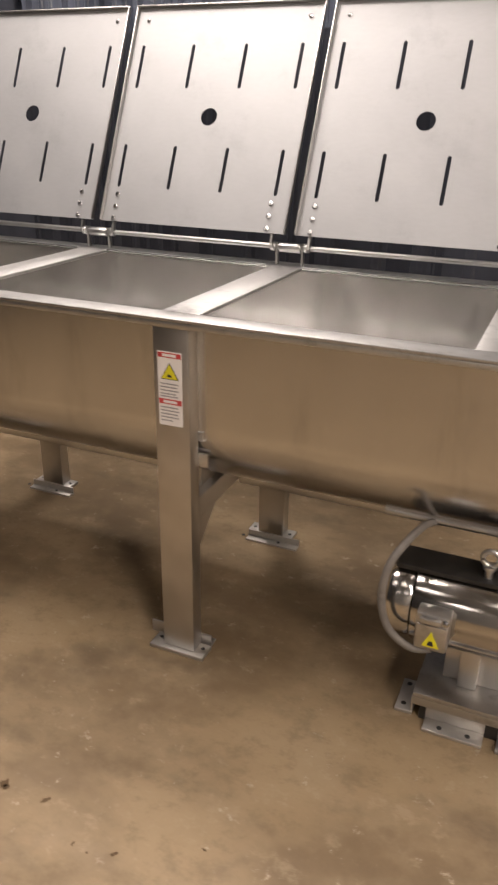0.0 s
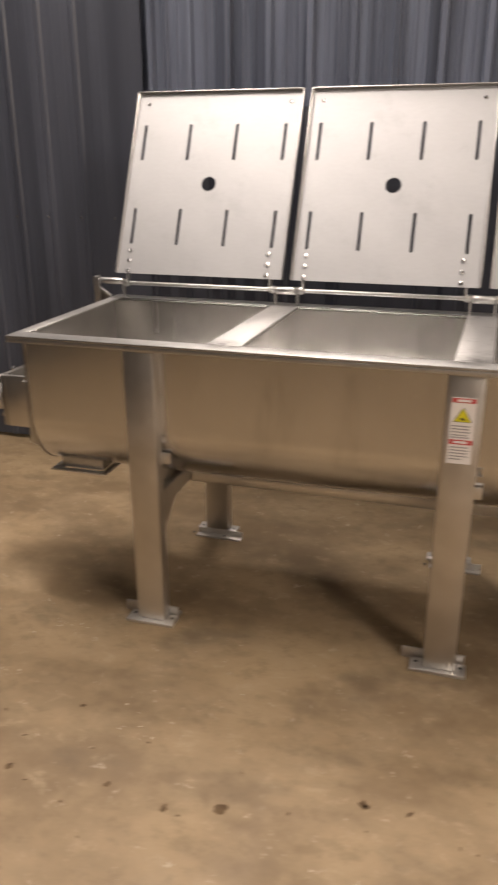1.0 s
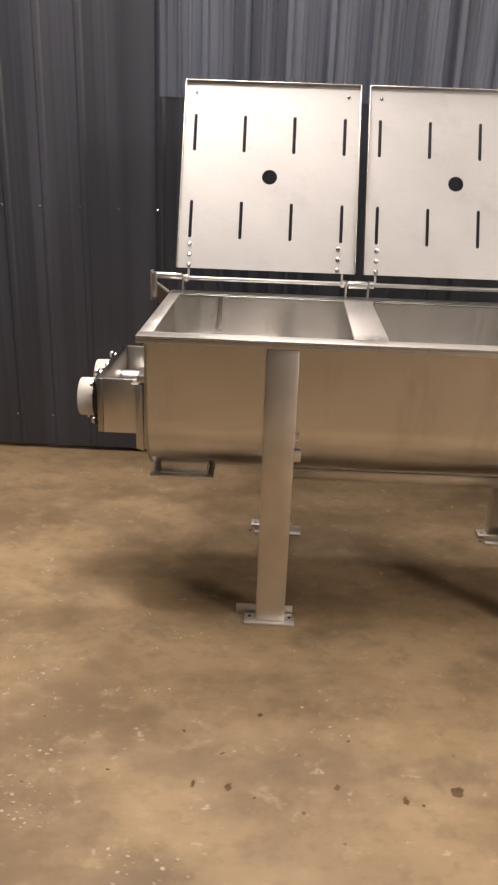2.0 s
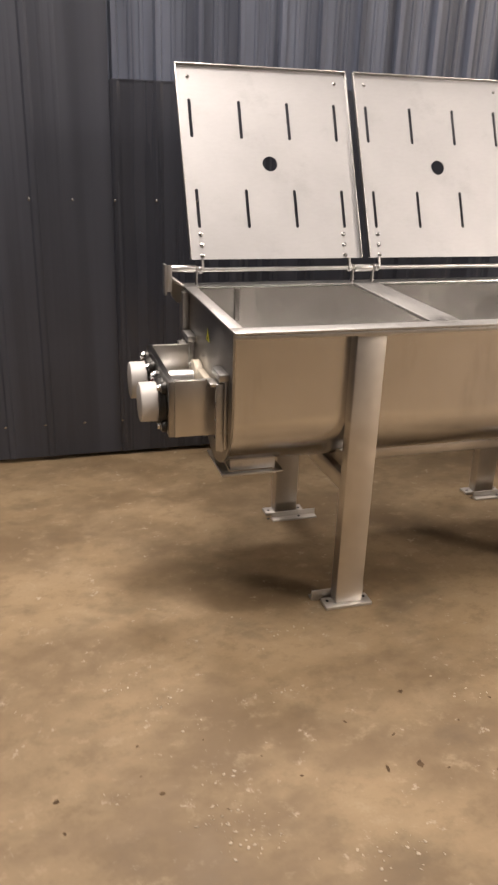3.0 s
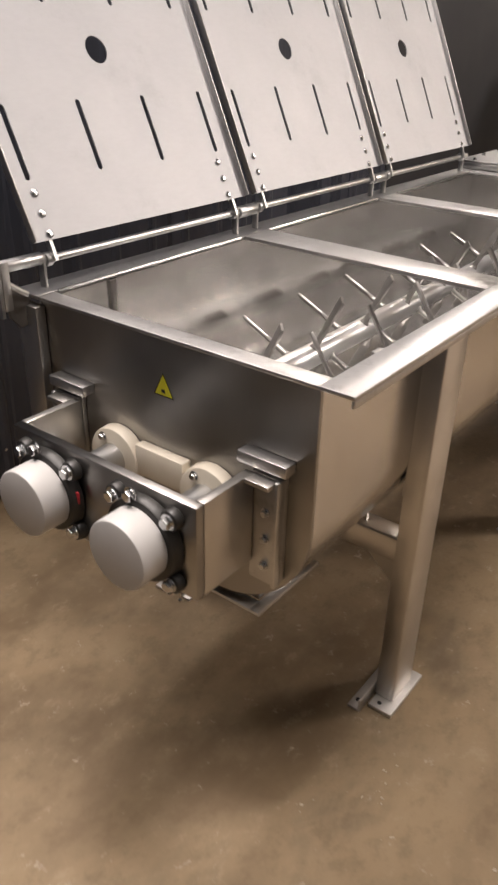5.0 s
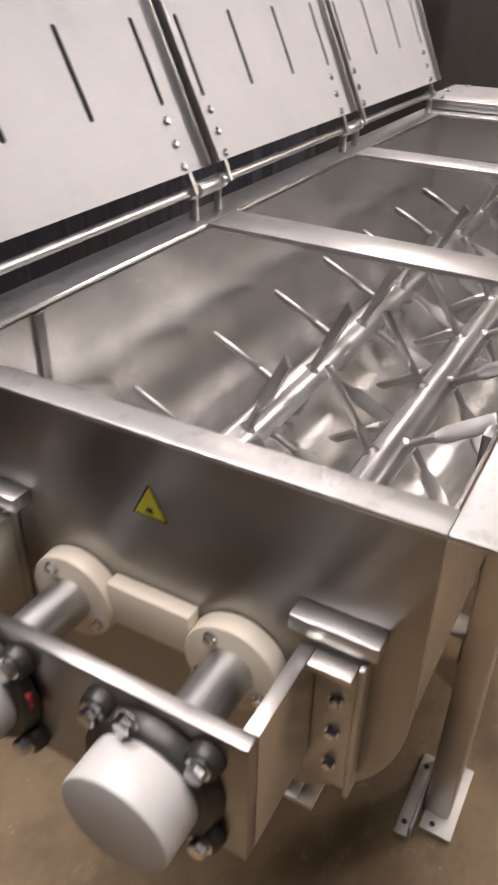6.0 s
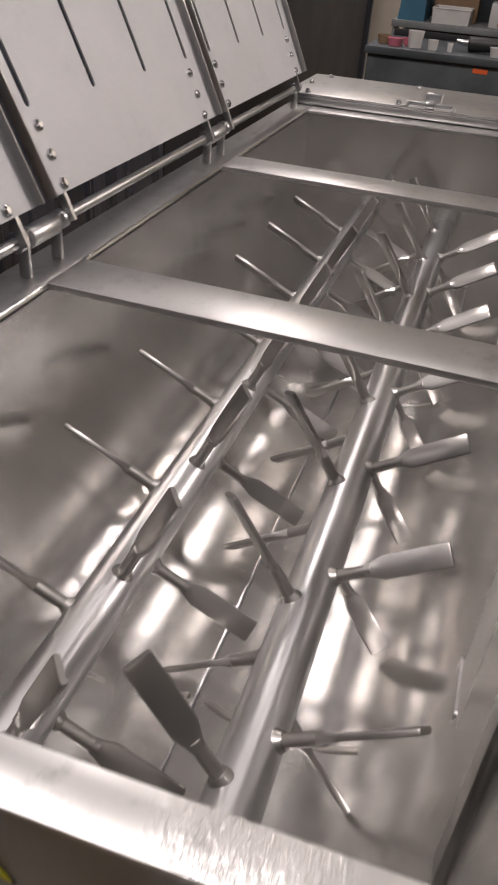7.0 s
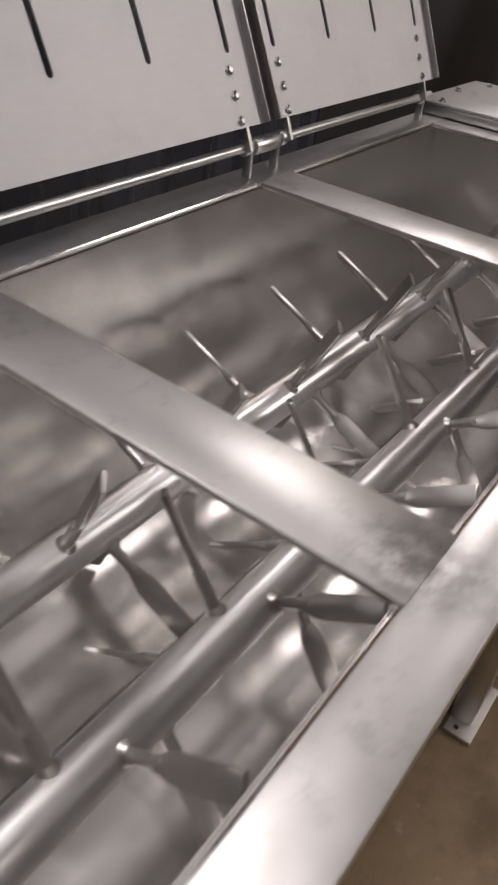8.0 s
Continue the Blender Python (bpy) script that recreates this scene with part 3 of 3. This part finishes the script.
# outboard bearing housing
BX, BZ0, BZ1, BY0, BY1 = -0.174, 0.624, 0.814, 0.104, 0.571
house = part("bearing_housing", box(BX - 0.010, BX + 0.010, BY0, BY1, BZ0, BZ1, 0.003), STEEL_END, mixer, "bright steel bearing housing")
for yy, s in ((BY0, 1), (BY1, -1)):
    ya, yb = sorted((yy, yy + s * 0.018))
    part("side_plate", box(BX + 0.0105, -0.031, ya, yb, BZ0, BZ1, 0.001), STEEL_LEG, house)
    fa, fb = sorted((yy - s * 0.058, yy + s * 0.006))
    part("mount_flange", box(-0.030, -0.016, fa, fb, 0.585, 0.816, 0.002), STEEL_RIM, house)
    part("mount_pad", box(-0.016, -0.0045, fa, fb, 0.590, 0.8255, 0.002), STEEL_RIM, house)
    ca, cb = sorted((yy - s * 0.070, yy + s * 0.035))
    part("mount_cap", box(-0.036, -0.0045, ca, cb, 0.826, 0.848, 0.002), STEEL_RIM, house)
    part("mount_lip", box(-0.0425, -0.018, *sorted((yy - s * 0.060, yy - s * 0.052)), 0.590, 0.816, 0.002), STEEL_RIM, house)
    part("mount_top", box(-0.0600, -0.0305, *sorted((yy - s * 0.0515, yy - s * 0.0005)), 0.805, 0.814, 0.001), STEEL_LEG, house)
    for zb in (0.625, 0.683, 0.740, 0.796):
        part("bolt", SMALL_BOLT, STEEL_BOLT, house, m=facing(-0.0305, yy - s * 0.028, zb, (-1, 0, 0)))
for yc in SY:
    bearing = part("bearing", rod((BX - 0.012, yc, SZ + 0.003), (BX - 0.034, yc, SZ + 0.003), 0.086, 0.080, 40, 0.003), CAST_BLACK, mixer, "black cast flange bearing")
    part("bearing_cap", rod((BX - 0.030, yc - 0.0, SZ + 0.003), (BX - 0.090, yc, SZ + 0.003), 0.067, 0.066, 48, 0.004), CAP_GREY, bearing, "grey round bearing end cap")
    for k in range(4):
        a = radians(45 + 90 * k)
        y, z = yc + 0.092 * math.cos(a), SZ + 0.003 + 0.092 * math.sin(a)
        part("lug", rod((BX - 0.011, y, z), (BX - 0.028, y, z), 0.022, 0.019, 18, 0.002), CAST_BLACK, bearing)
        part("bolt", BOLT, STEEL_BOLT, bearing, m=facing(BX - 0.0285, y, z, (-1, 0, 0)))
    part("grease_nipple", BOLT, STEEL_BOLT, bearing, m=facing(BX - 0.030, yc + 0.018, SZ + 0.088, (-1, 0, 0)))
    if yc > 0.3:
        part("red_seal", box(BX - 0.026, BX - 0.022, yc - 0.085, yc - 0.075, SZ + 0.006, SZ + 0.03, 0.001), RED_PART, bearing)
    # cream gland round the shaft
    gland = part("gland", rod((-0.0045, yc, GZ), (-0.034, yc, GZ), 0.068, 0.066, 40, 0.004), GLAND, mixer, "cream plastic shaft gland")
    for a in (radians(60), radians(210), radians(330)):
        part("bolt", SMALL_BOLT, STEEL_BOLT, gland, m=facing(-0.0345, yc + 0.051 * math.cos(a), GZ + 0.051 * math.sin(a), (-1, 0, 0)))
part("gland_bar", box(-0.030, -0.0045, SY[0] + 0.06, SY[1] - 0.06, GZ - 0.014, GZ + 0.052, 0.003), GLAND, mixer, "cream plastic bar between the glands")

# outlet below the left end
out = part("outlet", box(0.028, 0.190, 0.125, 0.300, 0.4765, 0.530, 0.003), STEEL_RIM, mixer, "short square outlet")
bm = bmesh.new()
add_box(bm, -0.006, 0.212, 0.100, 0.124, 0.469, 0.476, 0.001)
add_box(bm, -0.006, 0.212, 0.301, 0.332, 0.469, 0.476, 0.001)
add_box(bm, -0.006, 0.027, 0.124, 0.301, 0.469, 0.476, 0.001)
add_box(bm, 0.191, 0.212, 0.124, 0.301, 0.469, 0.476, 0.001)
part("outlet_flange", bm, STEEL_RIM, out)

# shafts with helical paddles
SR = 0.033


def paddle_mesh(reach=0.196, twist=0.0):
    """A round arm from the shaft that flattens into a blade, along +z; the blade is turned about its arm."""
    bm = bmesh.new()
    add_rod(bm, (0, 0, SR - 0.004), (0, 0, 0.088), 0.0088, 0.0084, 16)
    add_rod(bm, (0, 0, SR - 0.004), (0, 0, SR + 0.006), 0.0155, 0.0100, 16)
    prof = [(0.080, 0.0086, 0.0082), (0.088, 0.0105, 0.0058), (0.100, 0.0150, 0.0044), (0.106, 0.0162, 0.0043), (0.150, 0.0165, 0.0043), (reach - 0.002, 0.0162, 0.0043), (reach, 0.0150, 0.0036)]
    rings = []
    ca, sa = math.cos(twist), math.sin(twist)
    for z, w, t in prof:
        ring = []
        for k in range(12):
            a = 2 * math.pi * k / 12
            u = w * math.copysign(abs(math.cos(a)) ** 0.4, math.cos(a))
            v = t * math.copysign(abs(math.sin(a)) ** 0.4, math.sin(a))
            ring.append(bm.verts.new((u * ca - v * sa, u * sa + v * ca, z)))
        rings.append(ring)
    for p, q in zip(rings, rings[1:]):
        for k in range(12):
            bm.faces.new((p[k], p[(k + 1) % 12], q[(k + 1) % 12], q[k]))
    bm.faces.new(rings[0][::-1])
    bm.faces.new(rings[-1])
    bmesh.ops.recalc_face_normals(bm, faces=bm.faces)
    me = bpy.data.meshes.new("paddle")
    bm.to_mesh(me)
    bm.free()
    me.polygons.foreach_set("use_smooth", [True] * len(me.polygons))
    me.set_sharp_from_angle(angle=radians(35))
    me.materials.append(STEEL_CAST)
    return me


# blade turned about its arm: 0 lies along the shaft, 90 across it
BLADES = {t: paddle_mesh(0.197, radians(t)) for t in (45, -45)}


def arm_pose(x, yc, deg):
    """deg: from the back (+y) round through up; local z runs along the arm and local x along the shaft."""
    a = radians(deg)
    zx = Vector((0, math.cos(a), math.sin(a)))
    xx = Vector((1, 0, 0))
    yx = zx.cross(xx)
    m = Matrix((xx, yx, zx)).transposed().to_4x4()
    return Matrix.Translation((x, yc, SZ)) @ m


for yc, first, turn, blade in ((SY[0], 0.205, 57, 45), (SY[1], 0.3625, 26, 45)):
    shaft = part("shaft", rod((BX - 0.02, yc, SZ), (XR - 0.006, yc, SZ), SR, seg=36), STEEL_BAR, mixer, "bright round mixing shaft")
    k0 = -int((first - 0.06) / 0.0666)
    for k in range(k0, 40):
        x = first + 0.0666 * k
        if x > XR - 0.06:
            break
        deg = turn + 90 * k
        b = blade
        if yc == SY[0] and k <= 2:      # the end paddles push the other way
            b = -45
        part("paddle", BLADES[b], STEEL_CAST, shaft, m=arm_pose(x, yc, deg))

# drive cover past the right end
cover = part("drive_cover", box(XR + 0.032, 2.62, 0.02, 0.745, H + 0.0005, 1.030, 0.004), STEEL_RIM, mixer, "low stainless drive cover")
part("cover_lip", box(XR + 0.034, 2.63, 0.0, 0.765, 1.031, 1.038, 0.002), STEEL_RIM, cover)
handle = part("cover_handle", box(2.270, 2.290, 0.250, 0.400, 1.0385, 1.048, 0.003), STEEL_BAR, cover, "flat rectangular lift handle")
for ya, yb in ((0.250, 0.262), (0.388, 0.400)):
    part("handle_side", box(2.190, 2.2695, ya, yb, 1.0385, 1.048, 0.003), STEEL_BAR, handle)
latch = part("cover_latch", box(2.32, 2.38, 0.300, 0.350, 1.0385, 1.068, 0.006), STEEL_BAR, cover)
part("latch_tongue", box(2.225, 2.265, 0.310, 0.340, 1.0385, 1.056, 0.006), STEEL_BAR, latch)
for xb, yb in ((2.25, 0.70), (2.25, 0.42), (2.58, 0.70), (2.58, 0.40), (2.42, 0.73)):
    part("bolt", SMALL_BOLT, STEEL_BOLT, cover, m=pose(xb, yb, 1.0385))
for yg in (-0.044, 0.676):
    leg = part("leg", box(2.50, 2.59, yg - 0.005, yg + 0.061, G + 0.011, 0.66, 0.005), STEEL_LEG, mixer)
    part("foot_plate", box(2.46, 2.63, yg - 0.02, yg + 0.075, G, G + 0.011, 0.002), STEEL_FOOT, leg)

# ---- gear motor under the mixer ----
motor = thing("gear_motor", 2.35, 0.1, G, "polished stainless gear motor on a bolted steel base", "motor")
MZ, MY = 0.318, 0.05
part("motor_body", rod((2.086, MY, MZ), (2.62, MY, MZ), 0.108, seg=64, bevel=0.003), STEEL_POL, motor)
part("end_bell", rod((2.020, MY, MZ), (2.0855, MY, MZ), 0.104, seg=64, bevel=0.012), STEEL_POL, motor, "polished end bell")
part("top_plate", box(2.030, 2.60, MY - 0.050, MY + 0.050, MZ + 0.102, MZ + 0.116, 0.004), CAST_BLACK, motor, "dark flat top plate")
part("sheet_seam", box(2.090, 2.60, MY - 0.1050, MY - 0.0985, MZ - 0.047, MZ - 0.042, 0.001), STEEL_RIM, motor)
jb = part("junction_box", box(2.107, 2.188, MY - 0.140, MY - 0.085, 0.266, 0.368, 0.006), STEEL_RIM, motor, "small stainless junction box")
part("box_lid", box(2.110, 2.185, MY - 0.146, MY - 0.1405, 0.270, 0.341, 0.003), STEEL_RIM, jb)
part("box_clip", box(2.116, 2.168, MY - 0.152, MY - 0.1405, 0.346, 0.362, 0.004), STEEL_BAR, jb)
part("bolt", SMALL_BOLT, STEEL_BOLT, jb, m=facing(2.178, MY - 0.1405, 0.354, (0, -1, 0)))
part("warning_triangle", prism([(2.128, 0.281), (2.170, 0.281), (2.148, 0.325)], "y", MY - 0.1480, MY - 0.1465), YELLOW, jb, "yellow triangular warning sticker")
part("pictogram", prism([(2.141, 0.286), (2.157, 0.286), (2.153, 0.299), (2.145, 0.299)], "y", MY - 0.1490, MY - 0.1482), INK, jb)
eye = part("lifting_eye", rod((2.250, MY - 0.02, MZ + 0.100), (2.250, MY - 0.02, MZ + 0.140), 0.011, seg=16), STEEL_BAR, motor)
part("eye_collar", rod((2.250, MY - 0.02, MZ + 0.138), (2.250, MY - 0.02, MZ + 0.150), 0.017, seg=18, bevel=0.003), STEEL_BAR, eye)
part("eye_ring", tube([(2.250 + 0.020 * math.cos(a), MY - 0.02, MZ + 0.168 + 0.020 * math.sin(a)) for a in np.linspace(-1.57, 4.5, 18)], 0.007), STEEL_BAR, eye)
part("base_plate", box(2.118, 2.62, MY - 0.098, MY + 0.108, 0.078, 0.090, 0.002), STEEL_RIM, motor)
part("base_skirt", box(2.118, 2.62, MY - 0.098, MY - 0.090, 0.052, 0.0775, 0.002), STEEL_RIM, motor)
part("base_block", box(2.135, 2.60, MY - 0.075, MY + 0.09, G, 0.0775, 0.003), CAST_BLACK, motor)
part("cradle", box(2.175, 2.58, MY - 0.005, MY + 0.060, 0.0905, 0.225, 0.004), STEEL_LEG, motor)
for xs in (2.215, 2.44):
    part("saddle", box(xs, xs + 0.05, MY - 0.030, MY - 0.0055, 0.0905, 0.222, 0.003), STEEL_LEG, motor)
for x0, x1, y0, y1 in ((2.153, 2.305, -0.070, -0.016), (2.338, 2.490, -0.070, -0.016), (2.070, 2.117, -0.022, 0.105)):
    f = part("base_foot", box(x0, x1, y0, y1, G, G + 0.010, 0.002), STEEL_FOOT, motor)
    if x1 - x0 > 0.1:
        part("foot_upstand", box(x0, x1, y0 + 0.044, y0 + 0.050, G + 0.0105, 0.048, 0.001), STEEL_FOOT, f)
        for xb in (x0 + 0.042, x1 - 0.038):
            part("anchor_hole", rod((xb, y0 + 0.020, G + 0.0098), (xb, y0 + 0.020, G + 0.0112), 0.007, seg=12), INK, f)
    else:
        part("foot_upstand", box(x1 - 0.006, x1, y0 + 0.004, y1, G + 0.0105, 0.048, 0.001), STEEL_FOOT, f)
        for yb in (y0 + 0.026, y1 - 0.020):
            part("anchor_hole", rod(((x0 + x1) / 2 - 0.004, yb, G + 0.0098), ((x0 + x1) / 2 - 0.004, yb, G + 0.0112), 0.007, seg=12), INK, f)
cp = [(2.110, 0.13, 0.505), (2.082, 0.05, 0.528), (2.052, -0.04, 0.515), (2.026, -0.08, 0.465), (2.019, -0.09, 0.380), (2.043, -0.09, 0.300), (2.100, -0.085, 0.256), (2.150, -0.080, 0.264)]
fine = []
for i in range(len(cp) - 1):
    p0, p1, p2, p3 = (Vector(cp[max(i - 1, 0)]), Vector(cp[i]), Vector(cp[i + 1]), Vector(cp[min(i + 2, len(cp) - 1)]))
    for k in range(5):
        t = k / 5
        fine.append(0.5 * ((2 * p1) + (p2 - p0) * t + (2 * p0 - 5 * p1 + 4 * p2 - p3) * t * t + (3 * p1 - p0 - 3 * p2 + p3) * t ** 3))
part("conduit", tube(fine + [Vector(cp[-1])], 0.0098), RUBBER, motor, "grey flexible conduit")

# ---- workbench and shelf past the right end ----
LIFT = 0.065     # the bench and the rack stand this much taller than their parts are drawn
bench = thing("workbench", 4.3, -0.4, G, "dark grey steel workbench with clutter on it", "workbench")
part("bench_top", box(3.98, 4.62, -1.6, 0.845, 0.900, 0.935, 0.004), BENCH_GREY, bench)
part("front_panel", box(4.000, 4.012, -1.57, 0.830, 0.05, 0.899, 0.002), BENCH_GREY, bench)
part("side_panel", box(4.013, 4.60, 0.815, 0.830, 0.05, 0.899, 0.002), BENCH_GREY, bench)
part("back_panel", box(4.595, 4.61, -1.57, 0.80, 0.9355, 0.968, 0.002), MATT_BLACK, bench)
for yy in (-1.55, 0.78):
    for xx in (4.02, 4.55):
        part("leg", box(xx, xx + 0.04, yy - 0.02, yy + 0.02, G - LIFT, 0.899, 0.002), SHELF_GREY, bench)
rack = thing("shelf_rack", 4.9, -0.4, G, "grey steel shelf rack loaded with bins and boxes", "shelf")
for zz in (1.005, 1.55):
    shelf = part("shelf", box(4.66, 5.15, -1.6, 0.83, zz - 0.006, zz, 0.002), SHELF_GREY, rack)
    part("shelf_edge", box(4.648, 4.6595, -1.6, 0.83, zz - 0.032, zz + 0.002, 0.002), SHELF_GREY, shelf)
for yy in (-1.58, 0.79):
    for xx in (4.665, 5.10):
        part("post", box(xx, xx + 0.035, yy, yy + 0.035, G - LIFT, 0.970, 0.002), SHELF_GREY, rack)
for yy in (-1.58, 0.79):
    part("post", box(5.10, 5.135, yy, yy + 0.035, 1.0055, 1.515, 0.002), SHELF_GREY, rack)
part("rack_back", box(5.15, 5.158, -1.6, 0.83, 0.9, 1.8, 0.001), BENCH_GREY, rack)


def open_bin(name, x, y, z, w, d, h, mat, label, cat, flare=1.12):
    t = thing(name, x, y, z, label, cat)
    bm = bmesh.new()
    vs = []
    for s, zz in ((1.0, 0.0), (flare, h), (flare - 0.07, h), (0.92, 0.006)):
        vs.append([bm.verts.new((x + a * d / 2 * s, y + b * w / 2 * s, z + zz)) for a, b in ((-1, -1), (1, -1), (1, 1), (-1, 1))])
    for p, q in zip(vs, vs[1:]):
        for k in range(4):
            bm.faces.new((p[k], p[(k + 1) % 4], q[(k + 1) % 4], q[k]))
    bm.faces.new(vs[0][::-1])
    bm.faces.new(vs[-1])
    part("bin_shell", bm, mat, t)
    part("bin_rim", tube([(x + a * d / 2 * flare, y + b * w / 2 * flare, z + h) for a, b in ((-1, -1), (1, -1), (1, 1), (-1, 1), (-1, -1))], 0.004, 6), mat, t)
    return t


open_bin("storage_bin", 4.86, 0.735, 1.0055, 0.15, 0.30, 0.19, BLUE_BIN, "dark blue plastic bin on the shelf", "bin", 0.86)
open_bin("storage_bin", 4.80, 0.515, 1.0055, 0.20, 0.22, 0.075, WHITE_BIN, "low white plastic tub on the shelf", "bin", 1.04)


def carton(x0, x1, y0, y1, z, h, mat, label):
    t = thing("cardboard_box", (x0 + x1) / 2, (y0 + y1) / 2, z, label, "box")
    part("carton", box(x0, x1, y0, y1, z, z + h, 0.003), mat, t)
    part("tape", box(x0 - 0.001, x0 - 0.0002, (y0 + y1) / 2 - 0.02, (y0 + y1) / 2 + 0.02, z + 0.01, z + h - 0.01, 0), CARD, t)


carton(4.93, 5.12, 0.39, 0.64, 1.0055, 0.26, CARD, "brown cardboard box behind the white tub")
carton(4.74, 4.96, 0.17, 0.31, 1.0055, 0.12, WHITE_BIN, "white cardboard box on the shelf")
carton(4.76, 5.05, -0.32, 0.05, 1.0055, 0.22, CARD, "brown cardboard box on the shelf")


def cup(x, y, r, h, mat, label):
    t = thing("cup", x, y, 0.9355, label, "cup")
    bm = bmesh.new()
    n = 24
    rings = [[bm.verts.new((x + q * r * math.cos(2 * math.pi * k / n), y + q * r * math.sin(2 * math.pi * k / n), 0.9355 + zz)) for k in range(n)] for q, zz in ((0.82, 0), (1.0, h), (0.92, h), (0.76, 0.006))]
    for p, q in zip(rings, rings[1:]):
        for k in range(n):
            bm.faces.new((p[k], p[(k + 1) % n], q[(k + 1) % n], q[k]))
    bm.faces.new(rings[0][::-1])
    bm.faces.new(rings[-1])
    part("cup_wall", bm, mat, t)


cup(4.10, 0.617, 0.040, 0.075, WHITE_BIN, "white plastic cup on the workbench")
cup(4.08, 0.525, 0.026, 0.045, WHITE_BIN, "small white pot on the workbench")
cup(4.07, 0.440, 0.014, 0.040, WHITE_BIN, "small white bottle on the workbench")
cup(4.09, 0.715, 0.040, 0.035, PINK, "low pink tub on the workbench")
cup(4.14, 0.780, 0.034, 0.040, CARD, "brown tin on the workbench")
cup(4.07, 0.215, 0.034, 0.042, WHITE_BIN, "white tub with pink bits on the workbench")
cup(4.16, 0.660, 0.026, 0.035, PINK, "small pink pot on the workbench")
tool = thing("hand_tool", 4.16, 0.3, 0.9355, "black power tool lying on the workbench", "tool")
part("tool_body", rod((4.16, 0.36, 0.972), (4.16, 0.14, 0.980), 0.036, 0.030, 20, 0.008), INK, tool)
part("tool_nose", rod((4.16, 0.362, 0.975), (4.16, 0.42, 0.980), 0.016, 0.009, 16, 0.003), STEEL_BAR, tool)
tag = thing("orange_tag", 3.998, 0.27, 0.88, "orange sticker on the workbench front", "sticker")
part("tag_face", box(3.9975, 3.9995, 0.235, 0.305, 0.865, 0.886, 0), ORANGE, tag)

for ob in list(WORLD):
    if ob.parent is None and ob.matrix_basis.translation.x > 3.5 and ob.type == "EMPTY":
        ob.matrix_basis = Matrix.Translation((0, 0, LIFT)) @ ob.matrix_basis

# ---- marks and bits on the floor ----
rng = random.Random(4)


def flecks(name, spots, mat, label, high):
    bm = bmesh.new()
    for x, y, r in spots:
        n = 15
        ph = rng.random() * 6
        st = rng.uniform(0.28, 0.9)
        ring = []
        for k in range(n):
            a = 2 * math.pi * k / n
            rr = r * rng.uniform(0.62, 1.12)
            u, v = rr * math.cos(a), rr * st * math.sin(a)
            ring.append((x + u * math.cos(ph) - v * math.sin(ph), y + u * math.sin(ph) + v * math.cos(ph)))
        top = [bm.verts.new((u, v, G + high)) for u, v in ring]
        low = [bm.verts.new((x + (u - x) * 1.1, y + (v - y) * 1.1, G + 0.0002)) for u, v in ring]
        for k in range(n):
            bm.faces.new((low[k], low[(k + 1) % n], top[(k + 1) % n], top[k]))
        bm.faces.new(top)
    return tagged(part(name, bm, mat), label, "floor marks", kind="stuff")


known = [(0.334, -0.79, 0.016), (0.934, -0.764, 0.018), (0.793, -0.803, 0.013), (0.618, -0.771, 0.011), (1.397, -0.644, 0.012), (1.279, -0.646, 0.014), (0.241, -0.783, 0.014)]
dark = known + [(rng.uniform(-1.2, 2.2), rng.gauss(-0.75, 0.12), rng.uniform(0.003, 0.009)) for _ in range(40)]
flecks("oil_spots", dark, SPOT, "small dark oil spots on the concrete", 0.0008)
pale = []
for cx, cy, n, wide in ((-0.30, -0.40, 16, 0.030), (-0.22, -0.84, 40, 0.060), (-0.40, -0.30, 9, 0.028), (0.16, -1.03, 30, 0.06), (-0.19, -0.70, 9, 0.028), (0.02, -0.03, 4, 0.02), (-0.46, -0.71, 7, 0.025), (-0.12, -0.93, 24, 0.06)):
    for _ in range(n):
        pale.append((rng.gauss(cx, wide), rng.gauss(cy, wide * 0.5), 0.0008 + 0.0052 * rng.random() ** 2.2))
for _ in range(10):
    cx, cy = rng.uniform(-1.2, 1.2), rng.gauss(-0.55, 0.28)
    for _ in range(rng.randint(2, 16)):
        pale.append((rng.gauss(cx, 0.04), rng.gauss(cy, 0.022), 0.0008 + 0.005 * rng.random() ** 2.2))
flecks("swarf_flecks", pale, CHIP, "pale scattered flecks and scuffs on the concrete", 0.0012)
